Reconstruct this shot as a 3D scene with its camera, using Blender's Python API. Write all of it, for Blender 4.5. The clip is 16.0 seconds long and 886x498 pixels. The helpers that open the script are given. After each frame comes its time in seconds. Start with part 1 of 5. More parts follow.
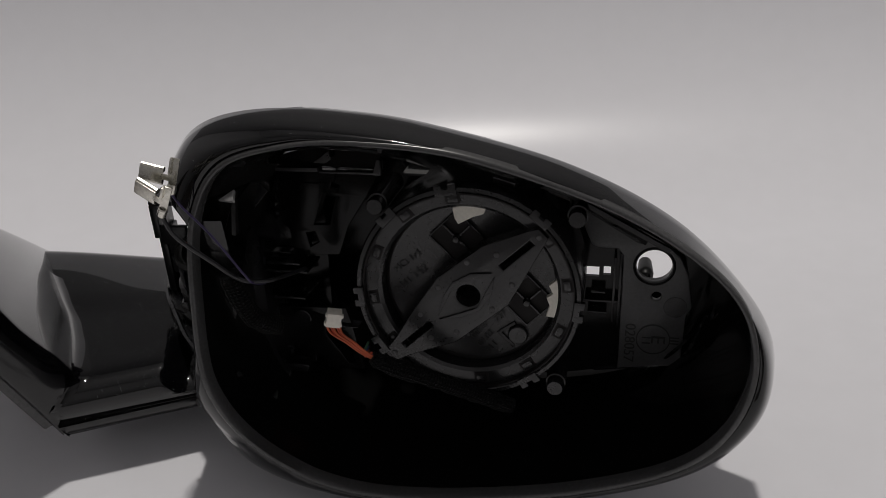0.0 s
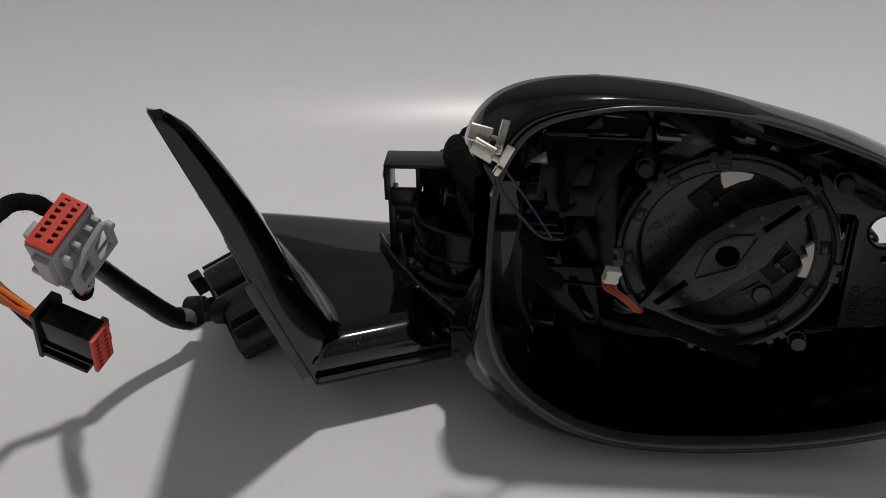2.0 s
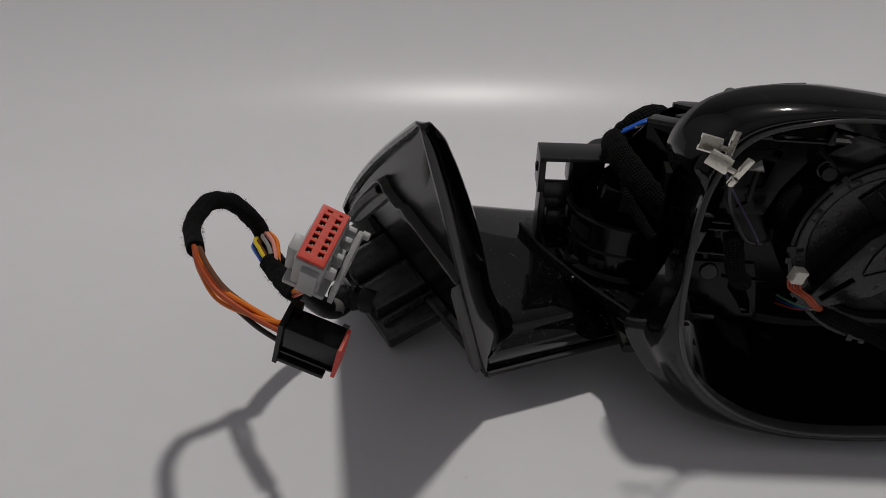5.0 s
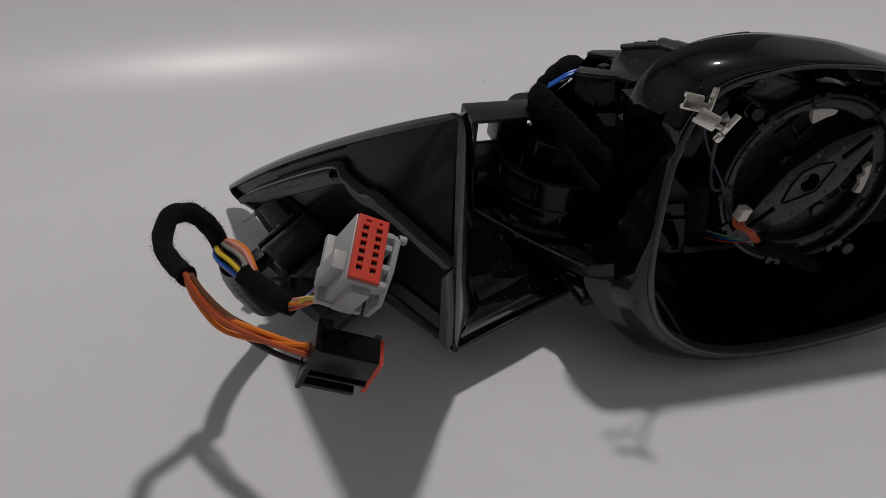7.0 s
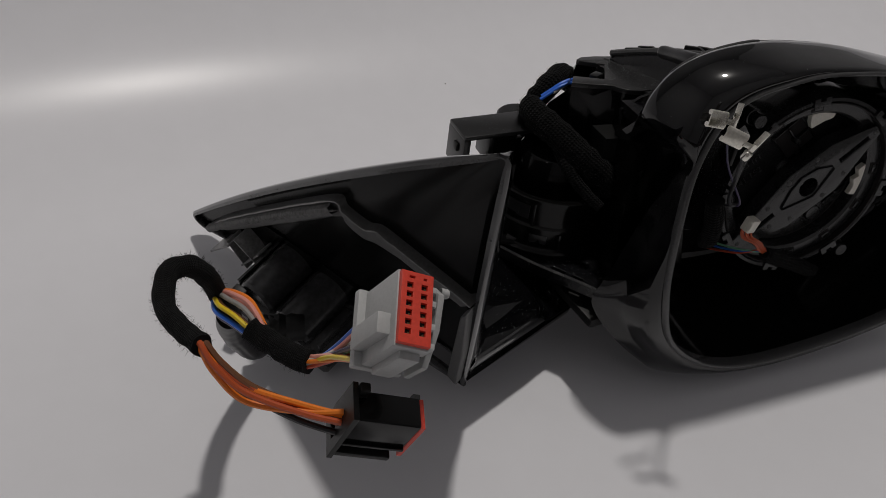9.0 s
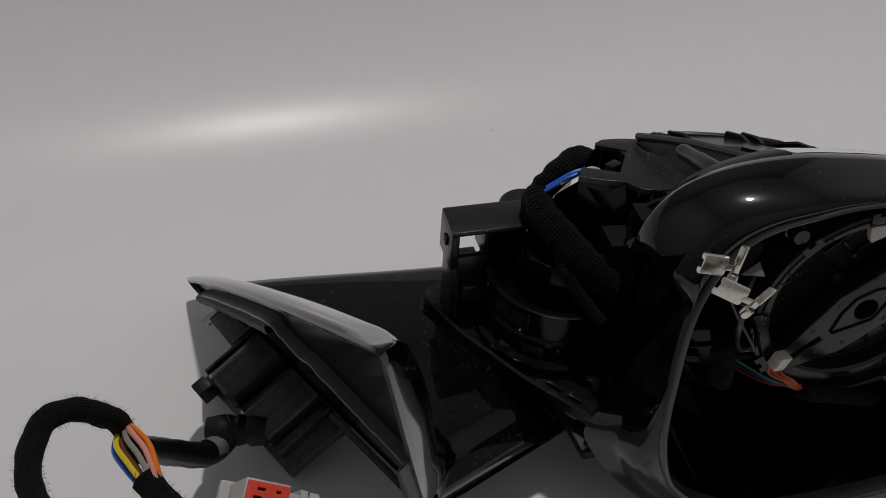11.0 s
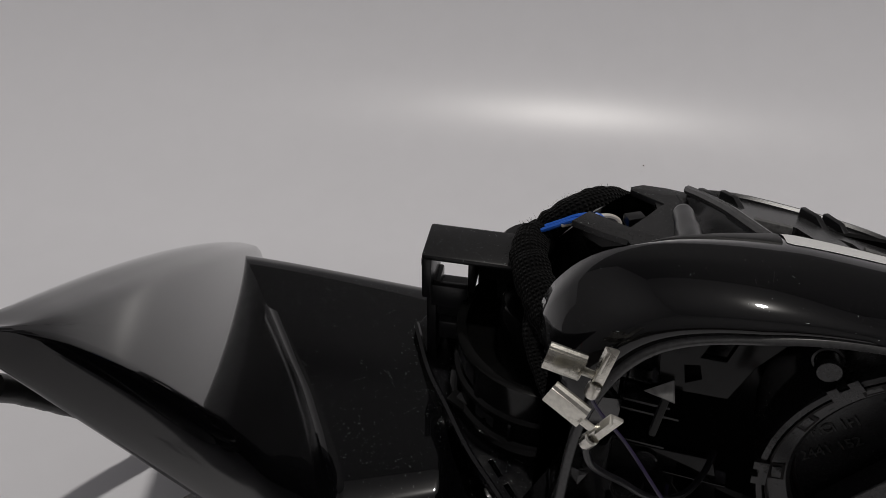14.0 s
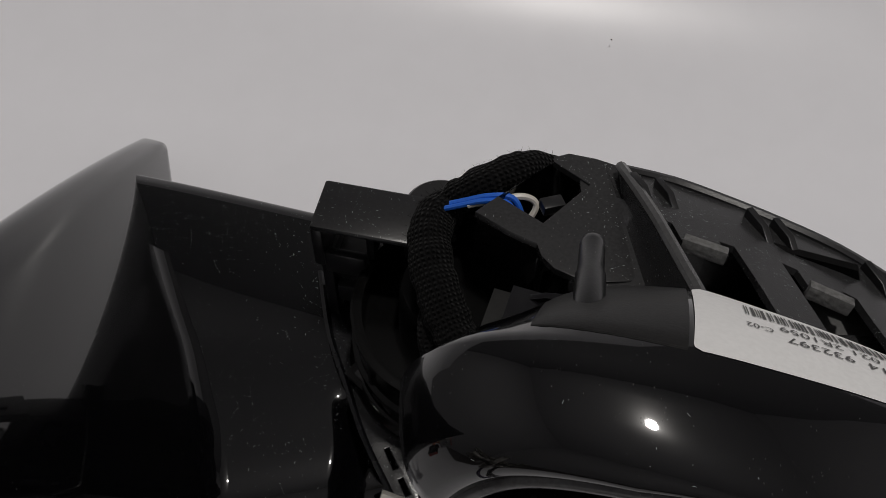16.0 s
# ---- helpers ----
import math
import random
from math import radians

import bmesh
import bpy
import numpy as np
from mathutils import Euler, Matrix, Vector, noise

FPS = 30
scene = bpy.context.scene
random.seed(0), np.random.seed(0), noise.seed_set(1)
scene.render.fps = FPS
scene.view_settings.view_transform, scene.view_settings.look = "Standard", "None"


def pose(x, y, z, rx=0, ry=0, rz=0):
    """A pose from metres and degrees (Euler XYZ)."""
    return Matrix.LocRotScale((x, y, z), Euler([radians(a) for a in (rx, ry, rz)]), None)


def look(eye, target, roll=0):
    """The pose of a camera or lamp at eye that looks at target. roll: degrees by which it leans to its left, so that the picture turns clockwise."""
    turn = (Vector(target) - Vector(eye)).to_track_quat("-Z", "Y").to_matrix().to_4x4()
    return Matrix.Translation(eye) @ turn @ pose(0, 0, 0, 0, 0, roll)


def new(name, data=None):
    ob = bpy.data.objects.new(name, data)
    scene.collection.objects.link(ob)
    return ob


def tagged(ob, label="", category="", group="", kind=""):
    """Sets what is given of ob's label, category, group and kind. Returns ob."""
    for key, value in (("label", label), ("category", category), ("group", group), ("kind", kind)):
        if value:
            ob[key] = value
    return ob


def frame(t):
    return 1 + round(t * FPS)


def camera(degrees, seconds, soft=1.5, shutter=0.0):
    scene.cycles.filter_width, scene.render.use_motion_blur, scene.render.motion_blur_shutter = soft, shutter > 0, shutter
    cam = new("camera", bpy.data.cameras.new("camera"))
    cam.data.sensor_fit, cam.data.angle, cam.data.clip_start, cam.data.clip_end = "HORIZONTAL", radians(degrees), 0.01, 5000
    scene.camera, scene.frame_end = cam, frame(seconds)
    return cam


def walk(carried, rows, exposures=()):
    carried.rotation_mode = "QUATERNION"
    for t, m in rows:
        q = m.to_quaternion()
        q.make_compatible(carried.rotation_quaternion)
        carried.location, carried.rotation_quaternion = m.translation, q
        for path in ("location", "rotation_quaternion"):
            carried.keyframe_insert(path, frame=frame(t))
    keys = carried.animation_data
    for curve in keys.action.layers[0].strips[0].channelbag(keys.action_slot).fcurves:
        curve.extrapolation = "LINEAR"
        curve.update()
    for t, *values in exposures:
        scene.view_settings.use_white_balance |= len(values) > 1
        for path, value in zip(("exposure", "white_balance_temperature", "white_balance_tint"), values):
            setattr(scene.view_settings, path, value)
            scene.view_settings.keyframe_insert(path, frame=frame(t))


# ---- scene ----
cam = camera(54.0, 16.0, soft=0.8)
PATH = [
    (0, (0.0036, -0.2883, 0.2604), (-0.0305, 1.4692, -0.6936), -2.54),
    (0.5, (-0.0106, -0.2930, 0.2696), (-0.0480, 1.4531, -0.7050), -2.50),
    (1, (-0.0478, -0.2994, 0.2645), (-0.0812, 1.4382, -0.7253), -2.15),
    (1.5, (-0.0811, -0.3057, 0.2650), (-0.0983, 1.4268, -0.7342), -1.64),
    (2, (-0.1124, -0.3073, 0.2666), (-0.0982, 1.4248, -0.7332), -0.96),
    (2.5, (-0.1502, -0.3078, 0.2713), (-0.0974, 1.4229, -0.7297), -0.14),
    (3, (-0.1786, -0.3037, 0.2776), (-0.1026, 1.4180, -0.7372), 0.54),
    (3.5, (-0.1912, -0.2946, 0.2831), (-0.0981, 1.4189, -0.7441), 0.80),
    (4, (-0.1904, -0.2931, 0.2821), (-0.0981, 1.4076, -0.7663), 0.72),
    (4.5, (-0.1989, -0.2992, 0.2841), (-0.0962, 1.3873, -0.7861), 1.06),
    (7, (-0.2978, -0.2509, 0.2894), (0.3888, 1.1929, -0.9123), 6.17),
    (7.5, (-0.3178, -0.2379, 0.2921), (0.5304, 1.1221, -0.9041), 7.20),
    (8, (-0.3323, -0.2251, 0.2836), (0.5487, 1.1118, -0.9150), 7.39),
    (10.5, (-0.2614, -0.1827, 0.3012), (0.4184, 1.2119, -0.9609), 5.87),
    (11, (-0.2384, -0.1720, 0.3053), (0.3376, 1.2559, -0.9713), 4.26),
    (11.5, (-0.2140, -0.1711, 0.3071), (0.2210, 1.2970, -0.9795), 2.29),
    (12, (-0.1890, -0.1677, 0.3090), (0.1023, 1.3313, -0.9825), 0.47),
    (12.5, (-0.1564, -0.1564, 0.3083), (-0.0052, 1.3597, -0.9873), -1.06),
    (13, (-0.1343, -0.1549, 0.3026), (-0.1187, 1.3700, -0.9914), -2.26),
    (13.5, (-0.1235, -0.1582, 0.2838), (-0.2104, 1.3817, -0.9895), -0.30),
    (14, (-0.1095, -0.1469, 0.2770), (-0.2553, 1.3937, -0.9900), 0.79),
    (14.5, (-0.0825, -0.1228, 0.2787), (-0.2676, 1.4010, -1.0034), 0.18),
    (15, (-0.0802, -0.1049, 0.2837), (-0.2171, 1.3171, -1.1160), 1.10),
    (15.5, (-0.0770, -0.0831, 0.2888), (-0.1892, 1.2097, -1.2330), 1.77),
    (16, (-0.0863, -0.0714, 0.2915), (-0.1902, 1.0815, -1.3395), 1.95),
]
walk(cam, [(t, look(eye, target, roll)) for t, eye, target, roll in PATH],
     exposures=[(0, 0.12), (1.5, 0.08), (3, 0.12), (4.5, -0.12), (8, -0.17), (12.5, -0.19), (16, -0.04)])

# ---- light ----
world = bpy.data.worlds.new("room_light")
scene.world = world
world.use_nodes = True
world.node_tree.nodes["Background"].inputs["Color"].default_value = (0.9, 0.92, 1.0, 1)
world.node_tree.nodes["Background"].inputs["Strength"].default_value = 0.02
lamp_data = bpy.data.lights.new("ceiling_lamp_light", "POINT")
lamp_data.shadow_soft_size, lamp_data.energy, lamp_data.color = 0.045, 48.5, (1.0, 0.955, 0.905)
lamp = new("ceiling_lamp_light", lamp_data)
lamp.location = (0.047, 0.245, 1.74)
scene.view_settings.exposure = 0.0


# ---- materials ----
def material(name, color, rough=0.5, metal=0.0, spec=0.5, coat=0.0, grain=0.0, grain_scale=900.0, bump=0.0, bump_scale=1500.0,
             dust=0.0, dust_color=(0.35, 0.34, 0.33), rough_var=0.0, subsurface=0.0):
    m = bpy.data.materials.new(name)
    m.use_nodes = True
    nt = m.node_tree
    b = nt.nodes["Principled BSDF"]
    b.inputs["Base Color"].default_value = (*color, 1)
    b.inputs["Roughness"].default_value = rough
    b.inputs["Metallic"].default_value = metal
    b.inputs["Specular IOR Level"].default_value = spec
    b.inputs["Coat Weight"].default_value = coat
    b.inputs["Coat Roughness"].default_value = 0.03
    geo = nt.nodes.new("ShaderNodeTexCoord")

    def noise_node(scale, detail=3.0):
        n = nt.nodes.new("ShaderNodeTexNoise")
        n.inputs["Scale"].default_value, n.inputs["Detail"].default_value = scale, detail
        nt.links.new(geo.outputs["Object"], n.inputs["Vector"])
        return n.outputs["Fac"]

    def spread(fac, a, b_, lo, hi):
        r = nt.nodes.new("ShaderNodeMapRange")
        nt.links.new(fac, r.inputs["Value"])
        r.inputs["From Min"].default_value, r.inputs["From Max"].default_value = a, b_
        r.inputs["To Min"].default_value, r.inputs["To Max"].default_value = lo, hi
        return r.outputs["Result"]

    def mixed(fac, a, c):
        x = nt.nodes.new("ShaderNodeMix")
        x.data_type = "RGBA"
        nt.links.new(fac, x.inputs["Factor"])
        for sock, value in ((x.inputs["A"], a), (x.inputs["B"], c)):
            if isinstance(value, tuple):
                sock.default_value = (*value, 1)
            else:
                nt.links.new(value, sock)
        return x.outputs["Result"]

    col = color
    if grain:
        fine = spread(noise_node(grain_scale), 0.3, 0.7, 0.0, 1.0)
        wide = spread(noise_node(grain_scale / 30), 0.3, 0.7, 0.0, 1.0)
        dark = tuple(c * (1 - grain) for c in color)
        lite = tuple(min(1.0, c * (1 + grain)) for c in color)
        col = mixed(wide, mixed(fine, dark, lite), mixed(fine, color, lite))
    if dust:
        v = nt.nodes.new("ShaderNodeTexVoronoi")
        v.inputs["Scale"].default_value = 1000
        v.inputs["Randomness"].default_value = 1.0
        stretch = nt.nodes.new("ShaderNodeMapping")
        stretch.inputs["Scale"].default_value = (1.0, 0.45, 0.8)
        stretch.inputs["Rotation"].default_value = (0.3, 0.5, 0.9)
        nt.links.new(geo.outputs["Object"], stretch.inputs["Vector"])
        nt.links.new(stretch.outputs["Vector"], v.inputs["Vector"])
        speck = spread(v.outputs["Distance"], 0.06, 0.12, 1.0, 0.0)
        patch = spread(noise_node(38.0, 2.0), 0.48, 0.68, 0.0, 1.0)
        mul = nt.nodes.new("ShaderNodeMath")
        mul.operation = "MULTIPLY"
        nt.links.new(speck, mul.inputs[0])
        nt.links.new(patch, mul.inputs[1])
        amount = nt.nodes.new("ShaderNodeMath")
        amount.operation = "MULTIPLY"
        nt.links.new(mul.outputs[0], amount.inputs[0])
        amount.inputs[1].default_value = dust
        col = mixed(amount.outputs[0], col, dust_color)
        nt.links.new(spread(amount.outputs[0], 0, 1, rough, 0.8), b.inputs["Roughness"])
    elif rough_var:
        nt.links.new(spread(noise_node(120.0, 5.0), 0.3, 0.7, max(0.02, rough - rough_var), rough + rough_var), b.inputs["Roughness"])
    if not isinstance(col, tuple):
        nt.links.new(col, b.inputs["Base Color"])
    if bump:
        bn = nt.nodes.new("ShaderNodeBump")
        bn.inputs["Strength"].default_value, bn.inputs["Distance"].default_value = bump, 0.0004
        nt.links.new(noise_node(bump_scale), bn.inputs["Height"])
        nt.links.new(bn.outputs["Normal"], b.inputs["Normal"])
    if subsurface:
        b.inputs["Subsurface Weight"].default_value = subsurface
        b.inputs["Subsurface Radius"].default_value = (0.002, 0.002, 0.002)
    return m


def knit(name, color, pitch=1.0, depth=0.0009):
    """Woven tape: ribs across and along the sleeve, with a fuzzy surface."""
    m = material(name, color, rough=0.95, spec=0.08, grain=0.6, grain_scale=1800)
    nt = m.node_tree
    b = nt.nodes["Principled BSDF"]
    b.inputs["Sheen Weight"].default_value = 0.03
    b.inputs["Sheen Roughness"].default_value = 0.5
    uv = nt.nodes.new("ShaderNodeUVMap")
    w1 = nt.nodes.new("ShaderNodeTexWave")
    w1.bands_direction = "Y"
    w1.inputs["Scale"].default_value, w1.inputs["Distortion"].default_value, w1.inputs["Detail"].default_value = 250.0 / pitch, 2.6, 2.5
    w2 = nt.nodes.new("ShaderNodeTexWave")
    w2.bands_direction = "X"
    w2.inputs["Scale"].default_value, w2.inputs["Distortion"].default_value = 210.0 / pitch, 2.6
    add = nt.nodes.new("ShaderNodeMath")
    add.operation = "MULTIPLY"
    for w in (w1, w2):
        nt.links.new(uv.outputs["UV"], w.inputs["Vector"])
    nt.links.new(w1.outputs["Fac"], add.inputs[0])
    nt.links.new(w2.outputs["Fac"], add.inputs[1])
    bn = nt.nodes.new("ShaderNodeBump")
    bn.inputs["Strength"].default_value, bn.inputs["Distance"].default_value = 1.0, depth
    nt.links.new(add.outputs[0], bn.inputs["Height"])
    nt.links.new(bn.outputs["Normal"], b.inputs["Normal"])
    return m


GLOSS = material("gloss_black_paint", (0.002, 0.002, 0.0025), rough=0.20, spec=0.05, coat=1.0, dust=0.22)
SHINE = material("shiny_black_plastic", (0.004, 0.004, 0.004), rough=0.16, spec=0.22, dust=0.2)
DULL = material("dull_black_inside", (0.003, 0.003, 0.003), rough=0.22, spec=0.05, grain=0.3, dust=0.15)
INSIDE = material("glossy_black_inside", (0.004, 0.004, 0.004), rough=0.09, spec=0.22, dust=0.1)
EPLATE = material("grey_approval_moulding", (0.060, 0.060, 0.062), rough=0.32, spec=0.6, grain=0.2, bump=0.05, dust=0.3)
INNER = material("grey_black_moulding", (0.018, 0.018, 0.019), rough=0.25, spec=0.6, grain=0.2, bump=0.05, dust=0.3)
PLASTIC = material("black_plastic", (0.005, 0.005, 0.006), rough=0.22, spec=0.45, grain=0.4, bump=0.12, rough_var=0.1)
RIM_SATIN = material("satin_rim", (0.055, 0.055, 0.056), rough=0.26, spec=0.6, grain=0.2, dust=0.3)
SATIN = material("satin_black_plastic", (0.012, 0.012, 0.013), rough=0.30, spec=0.5, grain=0.3, bump=0.06, dust=0.5)
GREYED = material("dusty_black_plastic", (0.070, 0.070, 0.070), rough=0.50, spec=0.45, grain=0.3, grain_scale=900, bump=0.06, dust=0.5)
DUSTY = material("scuffed_grey_black_plastic", (0.030, 0.030, 0.031), rough=0.24, spec=0.6, grain=0.5, grain_scale=420, bump=0.03, dust=0.6)
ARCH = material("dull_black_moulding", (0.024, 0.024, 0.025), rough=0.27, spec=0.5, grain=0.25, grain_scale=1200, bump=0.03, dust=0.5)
# Black plastic, deepened for the shade on the carrier and shelf walls.
SHADED_BLACK = material("shaded_black_plastic", (0.003, 0.003, 0.003), rough=0.15, spec=0.24, grain=0.3, dust=0.15)
GASKET = material("worn_foam_gasket", (0.11, 0.11, 0.109), rough=0.85, spec=0.3, grain=0.5, grain_scale=700, bump=0.6, bump_scale=900)
# Scuffed plastic; on the prong and ridge line its pale tone paints light.
SCUFFED_LIT = material("scuffed_and_lit_plastic", (0.16, 0.16, 0.158), rough=0.34, spec=0.6, grain=0.45, grain_scale=700, bump=0.1, dust=0.6)
FOAM = material("grey_foam_gasket", (0.11, 0.11, 0.109), rough=0.95, spec=0.2, grain=0.5, grain_scale=700, bump=0.6, bump_scale=900)
BLACK = material("matt_black_plastic", (0.008, 0.008, 0.008), rough=0.45, spec=0.3, grain=0.4, bump=0.1)
CLOTH = knit("black_cloth_tape", (0.0075, 0.0075, 0.0078), 0.55, 0.0004)
INNER_KNIT = knit("dark_woven_tape", (0.0030, 0.0030, 0.0030))
KNIT = knit("black_woven_tape", (0.0042, 0.0042, 0.0044))
TAPE = material("black_pvc_tape", (0.005, 0.005, 0.005), rough=0.36, spec=0.3, grain=0.3, bump=0.2, bump_scale=300)
RED = material("red_plastic", (0.68, 0.055, 0.03), rough=0.42, grain=0.12, bump=0.08)
GREY = material("light_grey_plastic", (0.43, 0.435, 0.435), rough=0.42, grain=0.06, bump=0.05, subsurface=0.05)
# Near-black paint for the shade inside holes, slots and gaps.
HOLE_SHADE = material("hole_shade", (0.006, 0.004, 0.004), rough=0.7)
CREAM = material("cream_nylon", (0.78, 0.75, 0.67), rough=0.4, grain=0.08, subsurface=0.1)
TIN = material("tinned_brass", (0.72, 0.70, 0.63), rough=0.30, metal=1.0, grain=0.15, rough_var=0.12, bump=0.1)
BRASS = material("pin_brass", (0.22, 0.15, 0.08), rough=0.4, metal=1.0)
PAPER = material("label_paper", (0.72, 0.72, 0.72), rough=0.6, grain=0.05)
INK = material("label_ink", (0.07, 0.07, 0.07), rough=0.6)
MARK = material("moulded_mark", (0.009, 0.009, 0.009), rough=0.4)
SHEET = material("white_backdrop_sheet", (0.795, 0.795, 0.827), rough=0.29, spec=0.24, grain=0.012, grain_scale=60)
sheen_way = SHEET.node_tree.nodes.new("ShaderNodeTangent")
sheen_way.direction_type, sheen_way.uv_map = "UV_MAP", "UVMap"
SHEET.node_tree.links.new(sheen_way.outputs["Tangent"], SHEET.node_tree.nodes["Principled BSDF"].inputs["Tangent"])
SHEET.node_tree.nodes["Principled BSDF"].inputs["Anisotropic"].default_value = 0.6
# Tones of the unseen room and table, set for fill light and reflections.
ROOM = material("room_paint", (0.50, 0.50, 0.52), rough=0.9, grain=0.05, grain_scale=40)
CEILING = material("ceiling_paint", (0.50, 0.50, 0.52), rough=0.9, grain=0.05, grain_scale=40)
DIMMING_WALL = material("dimming_wall_tone", (0.19, 0.19, 0.198), rough=0.8, grain=0.08, grain_scale=40)
TABLE = material("table_board", (0.05, 0.042, 0.036), rough=0.5, grain=0.2, grain_scale=60)
FLECK = material("pale_dust", (0.36, 0.41, 0.40), rough=0.9)
SPECK = material("dark_dust", (0.06, 0.05, 0.045), rough=0.9)


def wire_material(name, color):
    return material(name, color, rough=0.32, spec=0.5, grain=0.06)


W_ORANGE = wire_material("orange_wire", (0.85, 0.22, 0.02))
W_RED = wire_material("red_wire", (0.55, 0.07, 0.025))
W_RUST = wire_material("rust_wire", (0.48, 0.085, 0.025))
W_BROWN = wire_material("brown_wire", (0.16, 0.07, 0.035))
W_BLACK = wire_material("black_wire", (0.012, 0.012, 0.014))
W_BLUE = wire_material("blue_wire", (0.02, 0.13, 0.62))
W_YELLOW = wire_material("yellow_wire", (0.82, 0.60, 0.03))
W_VIOLET = wire_material("violet_wire", (0.035, 0.025, 0.075))
W_PINK = wire_material("pink_wire", (0.80, 0.33, 0.27))
W_GREEN = wire_material("green_wire", (0.25, 0.55, 0.35))
W_WHITE = wire_material("white_wire", (0.6, 0.57, 0.52))
W_GREY = wire_material("grey_wire", (0.3, 0.29, 0.28))


# ---- building helpers ----
def finish(bm, smooth=35):
    me = bpy.data.meshes.new("mesh")
    bmesh.ops.recalc_face_normals(bm, faces=bm.faces)
    bm.to_mesh(me)
    bm.free()
    if smooth:
        me.polygons.foreach_set("use_smooth", [True] * len(me.polygons))
        me.set_sharp_from_angle(angle=radians(smooth))
    return me


def part(name, bm, mat, parent, label="", smooth=35):
    me = finish(bm, smooth) if isinstance(bm, bmesh.types.BMesh) else bm
    me.name = name
    me.materials.clear()
    me.materials.append(mat)
    ob = new(name, me)
    ob.parent = parent
    if label:
        tagged(ob, label)
    return ob


def thing(name, place, label, category, **more):
    ob = new(name)
    ob.location = place
    ob.empty_display_size = 0.02
    return tagged(ob, label, category, **more)


def merge(*bms):
    out = bmesh.new()
    for b in bms:
        me = bpy.data.meshes.new("temporary")
        b.to_mesh(me)
        b.free()
        out.from_mesh(me)
        bpy.data.meshes.remove(me)
    return out


def box(size, m=Matrix(), bevel=0.0006, segments=2):
    bm = bmesh.new()
    bmesh.ops.create_cube(bm, size=1.0)
    bmesh.ops.scale(bm, vec=size, verts=bm.verts)
    if bevel:
        bmesh.ops.bevel(bm, geom=list(bm.edges), offset=min(bevel, min(size) * 0.45), segments=segments, affect="EDGES", profile=0.6)
    bmesh.ops.transform(bm, matrix=m, verts=bm.verts)
    return bm


def loft(loops, cap_first=False, cap_last=False, closed=True):
    bm = bmesh.new()
    rows = [[bm.verts.new(p) for p in loop] for loop in loops]
    n = len(rows[0])
    for a, b in zip(rows, rows[1:]):
        for i in range(n if closed else n - 1):
            j = (i + 1) % n
            bm.faces.new((a[i], a[j], b[j], b[i]))
    if cap_first:
        bm.faces.new(rows[0][::-1])
    if cap_last:
        bm.faces.new(rows[-1])
    return bm


def lathe(profile, m=Matrix(), n=64):
    """Turns (radius, height) pairs round the local z axis."""
    loops = [[m @ Vector((max(r, 1e-5) * math.cos(a), max(r, 1e-5) * math.sin(a), h)) for a in (2 * math.pi * i / n for i in range(n))] for r, h in profile]
    bm = loft(loops)
    bmesh.ops.remove_doubles(bm, verts=bm.verts, dist=1e-6)
    return bm


def spline(points, steps=10, closed=False):
    p = [Vector(q) for q in points]
    out, n = [], len(p)
    for i in range(n if closed else n - 1):
        a, b, c, d = (p[(i + k) % n] if closed else p[min(max(i + k, 0), n - 1)] for k in (-1, 0, 1, 2))
        for s in range(steps):
            t = s / steps
            out.append(0.5 * (2 * b + (c - a) * t + (2 * a - 5 * b + 4 * c - d) * t * t + (3 * b - a - 3 * c + d) * t ** 3))
    if not closed:
        out.append(p[-1].copy())
    return out


def tube(points, radius, sides=12, steps=10, rough=0.0, flat=1.0, seed=1, caps=True):
    """A round cord along a smooth line, with UVs in metres; rough: unevenness of its surface."""
    line = spline(points, steps)
    n = len(line)
    ahead = [(line[min(i + 1, n - 1)] - line[max(i - 1, 0)]).normalized() for i in range(n)]
    side = ahead[0].orthogonal().normalized()
    bm = bmesh.new()
    uv = bm.loops.layers.uv.new("UVMap")
    rows, along, total = [], [], 0.0
    for i in range(n):
        side = (side - ahead[i] * side.dot(ahead[i])).normalized()
        up = ahead[i].cross(side)
        r0 = radius(i / (n - 1)) if callable(radius) else radius
        row = []
        for k in range(sides):
            a = 2 * math.pi * k / sides
            d = side * math.cos(a) + up * math.sin(a) * flat
            r = r0 * (1 + rough * noise.noise(line[i] * 260 + d * 1.3 + Vector((seed, 0, 0))))
            row.append(bm.verts.new(line[i] + d * r))
        rows.append(row)
        total += (line[i] - line[i - 1]).length if i else 0
        along.append(total)
    for i in range(n - 1):
        for k in range(sides):
            j = (k + 1) % sides
            face = bm.faces.new((rows[i][k], rows[i][j], rows[i + 1][j], rows[i + 1][k]))
            for loop, (u, v) in zip(face.loops, ((k, i), (k + 1, i), (k + 1, i + 1), (k, i + 1))):
                r0 = radius(0.5) if callable(radius) else radius
                loop[uv].uv = (u * 2 * math.pi * r0 / sides, along[v])
    if caps:
        bm.faces.new(rows[0][::-1])
        bm.faces.new(rows[-1])
    return bm


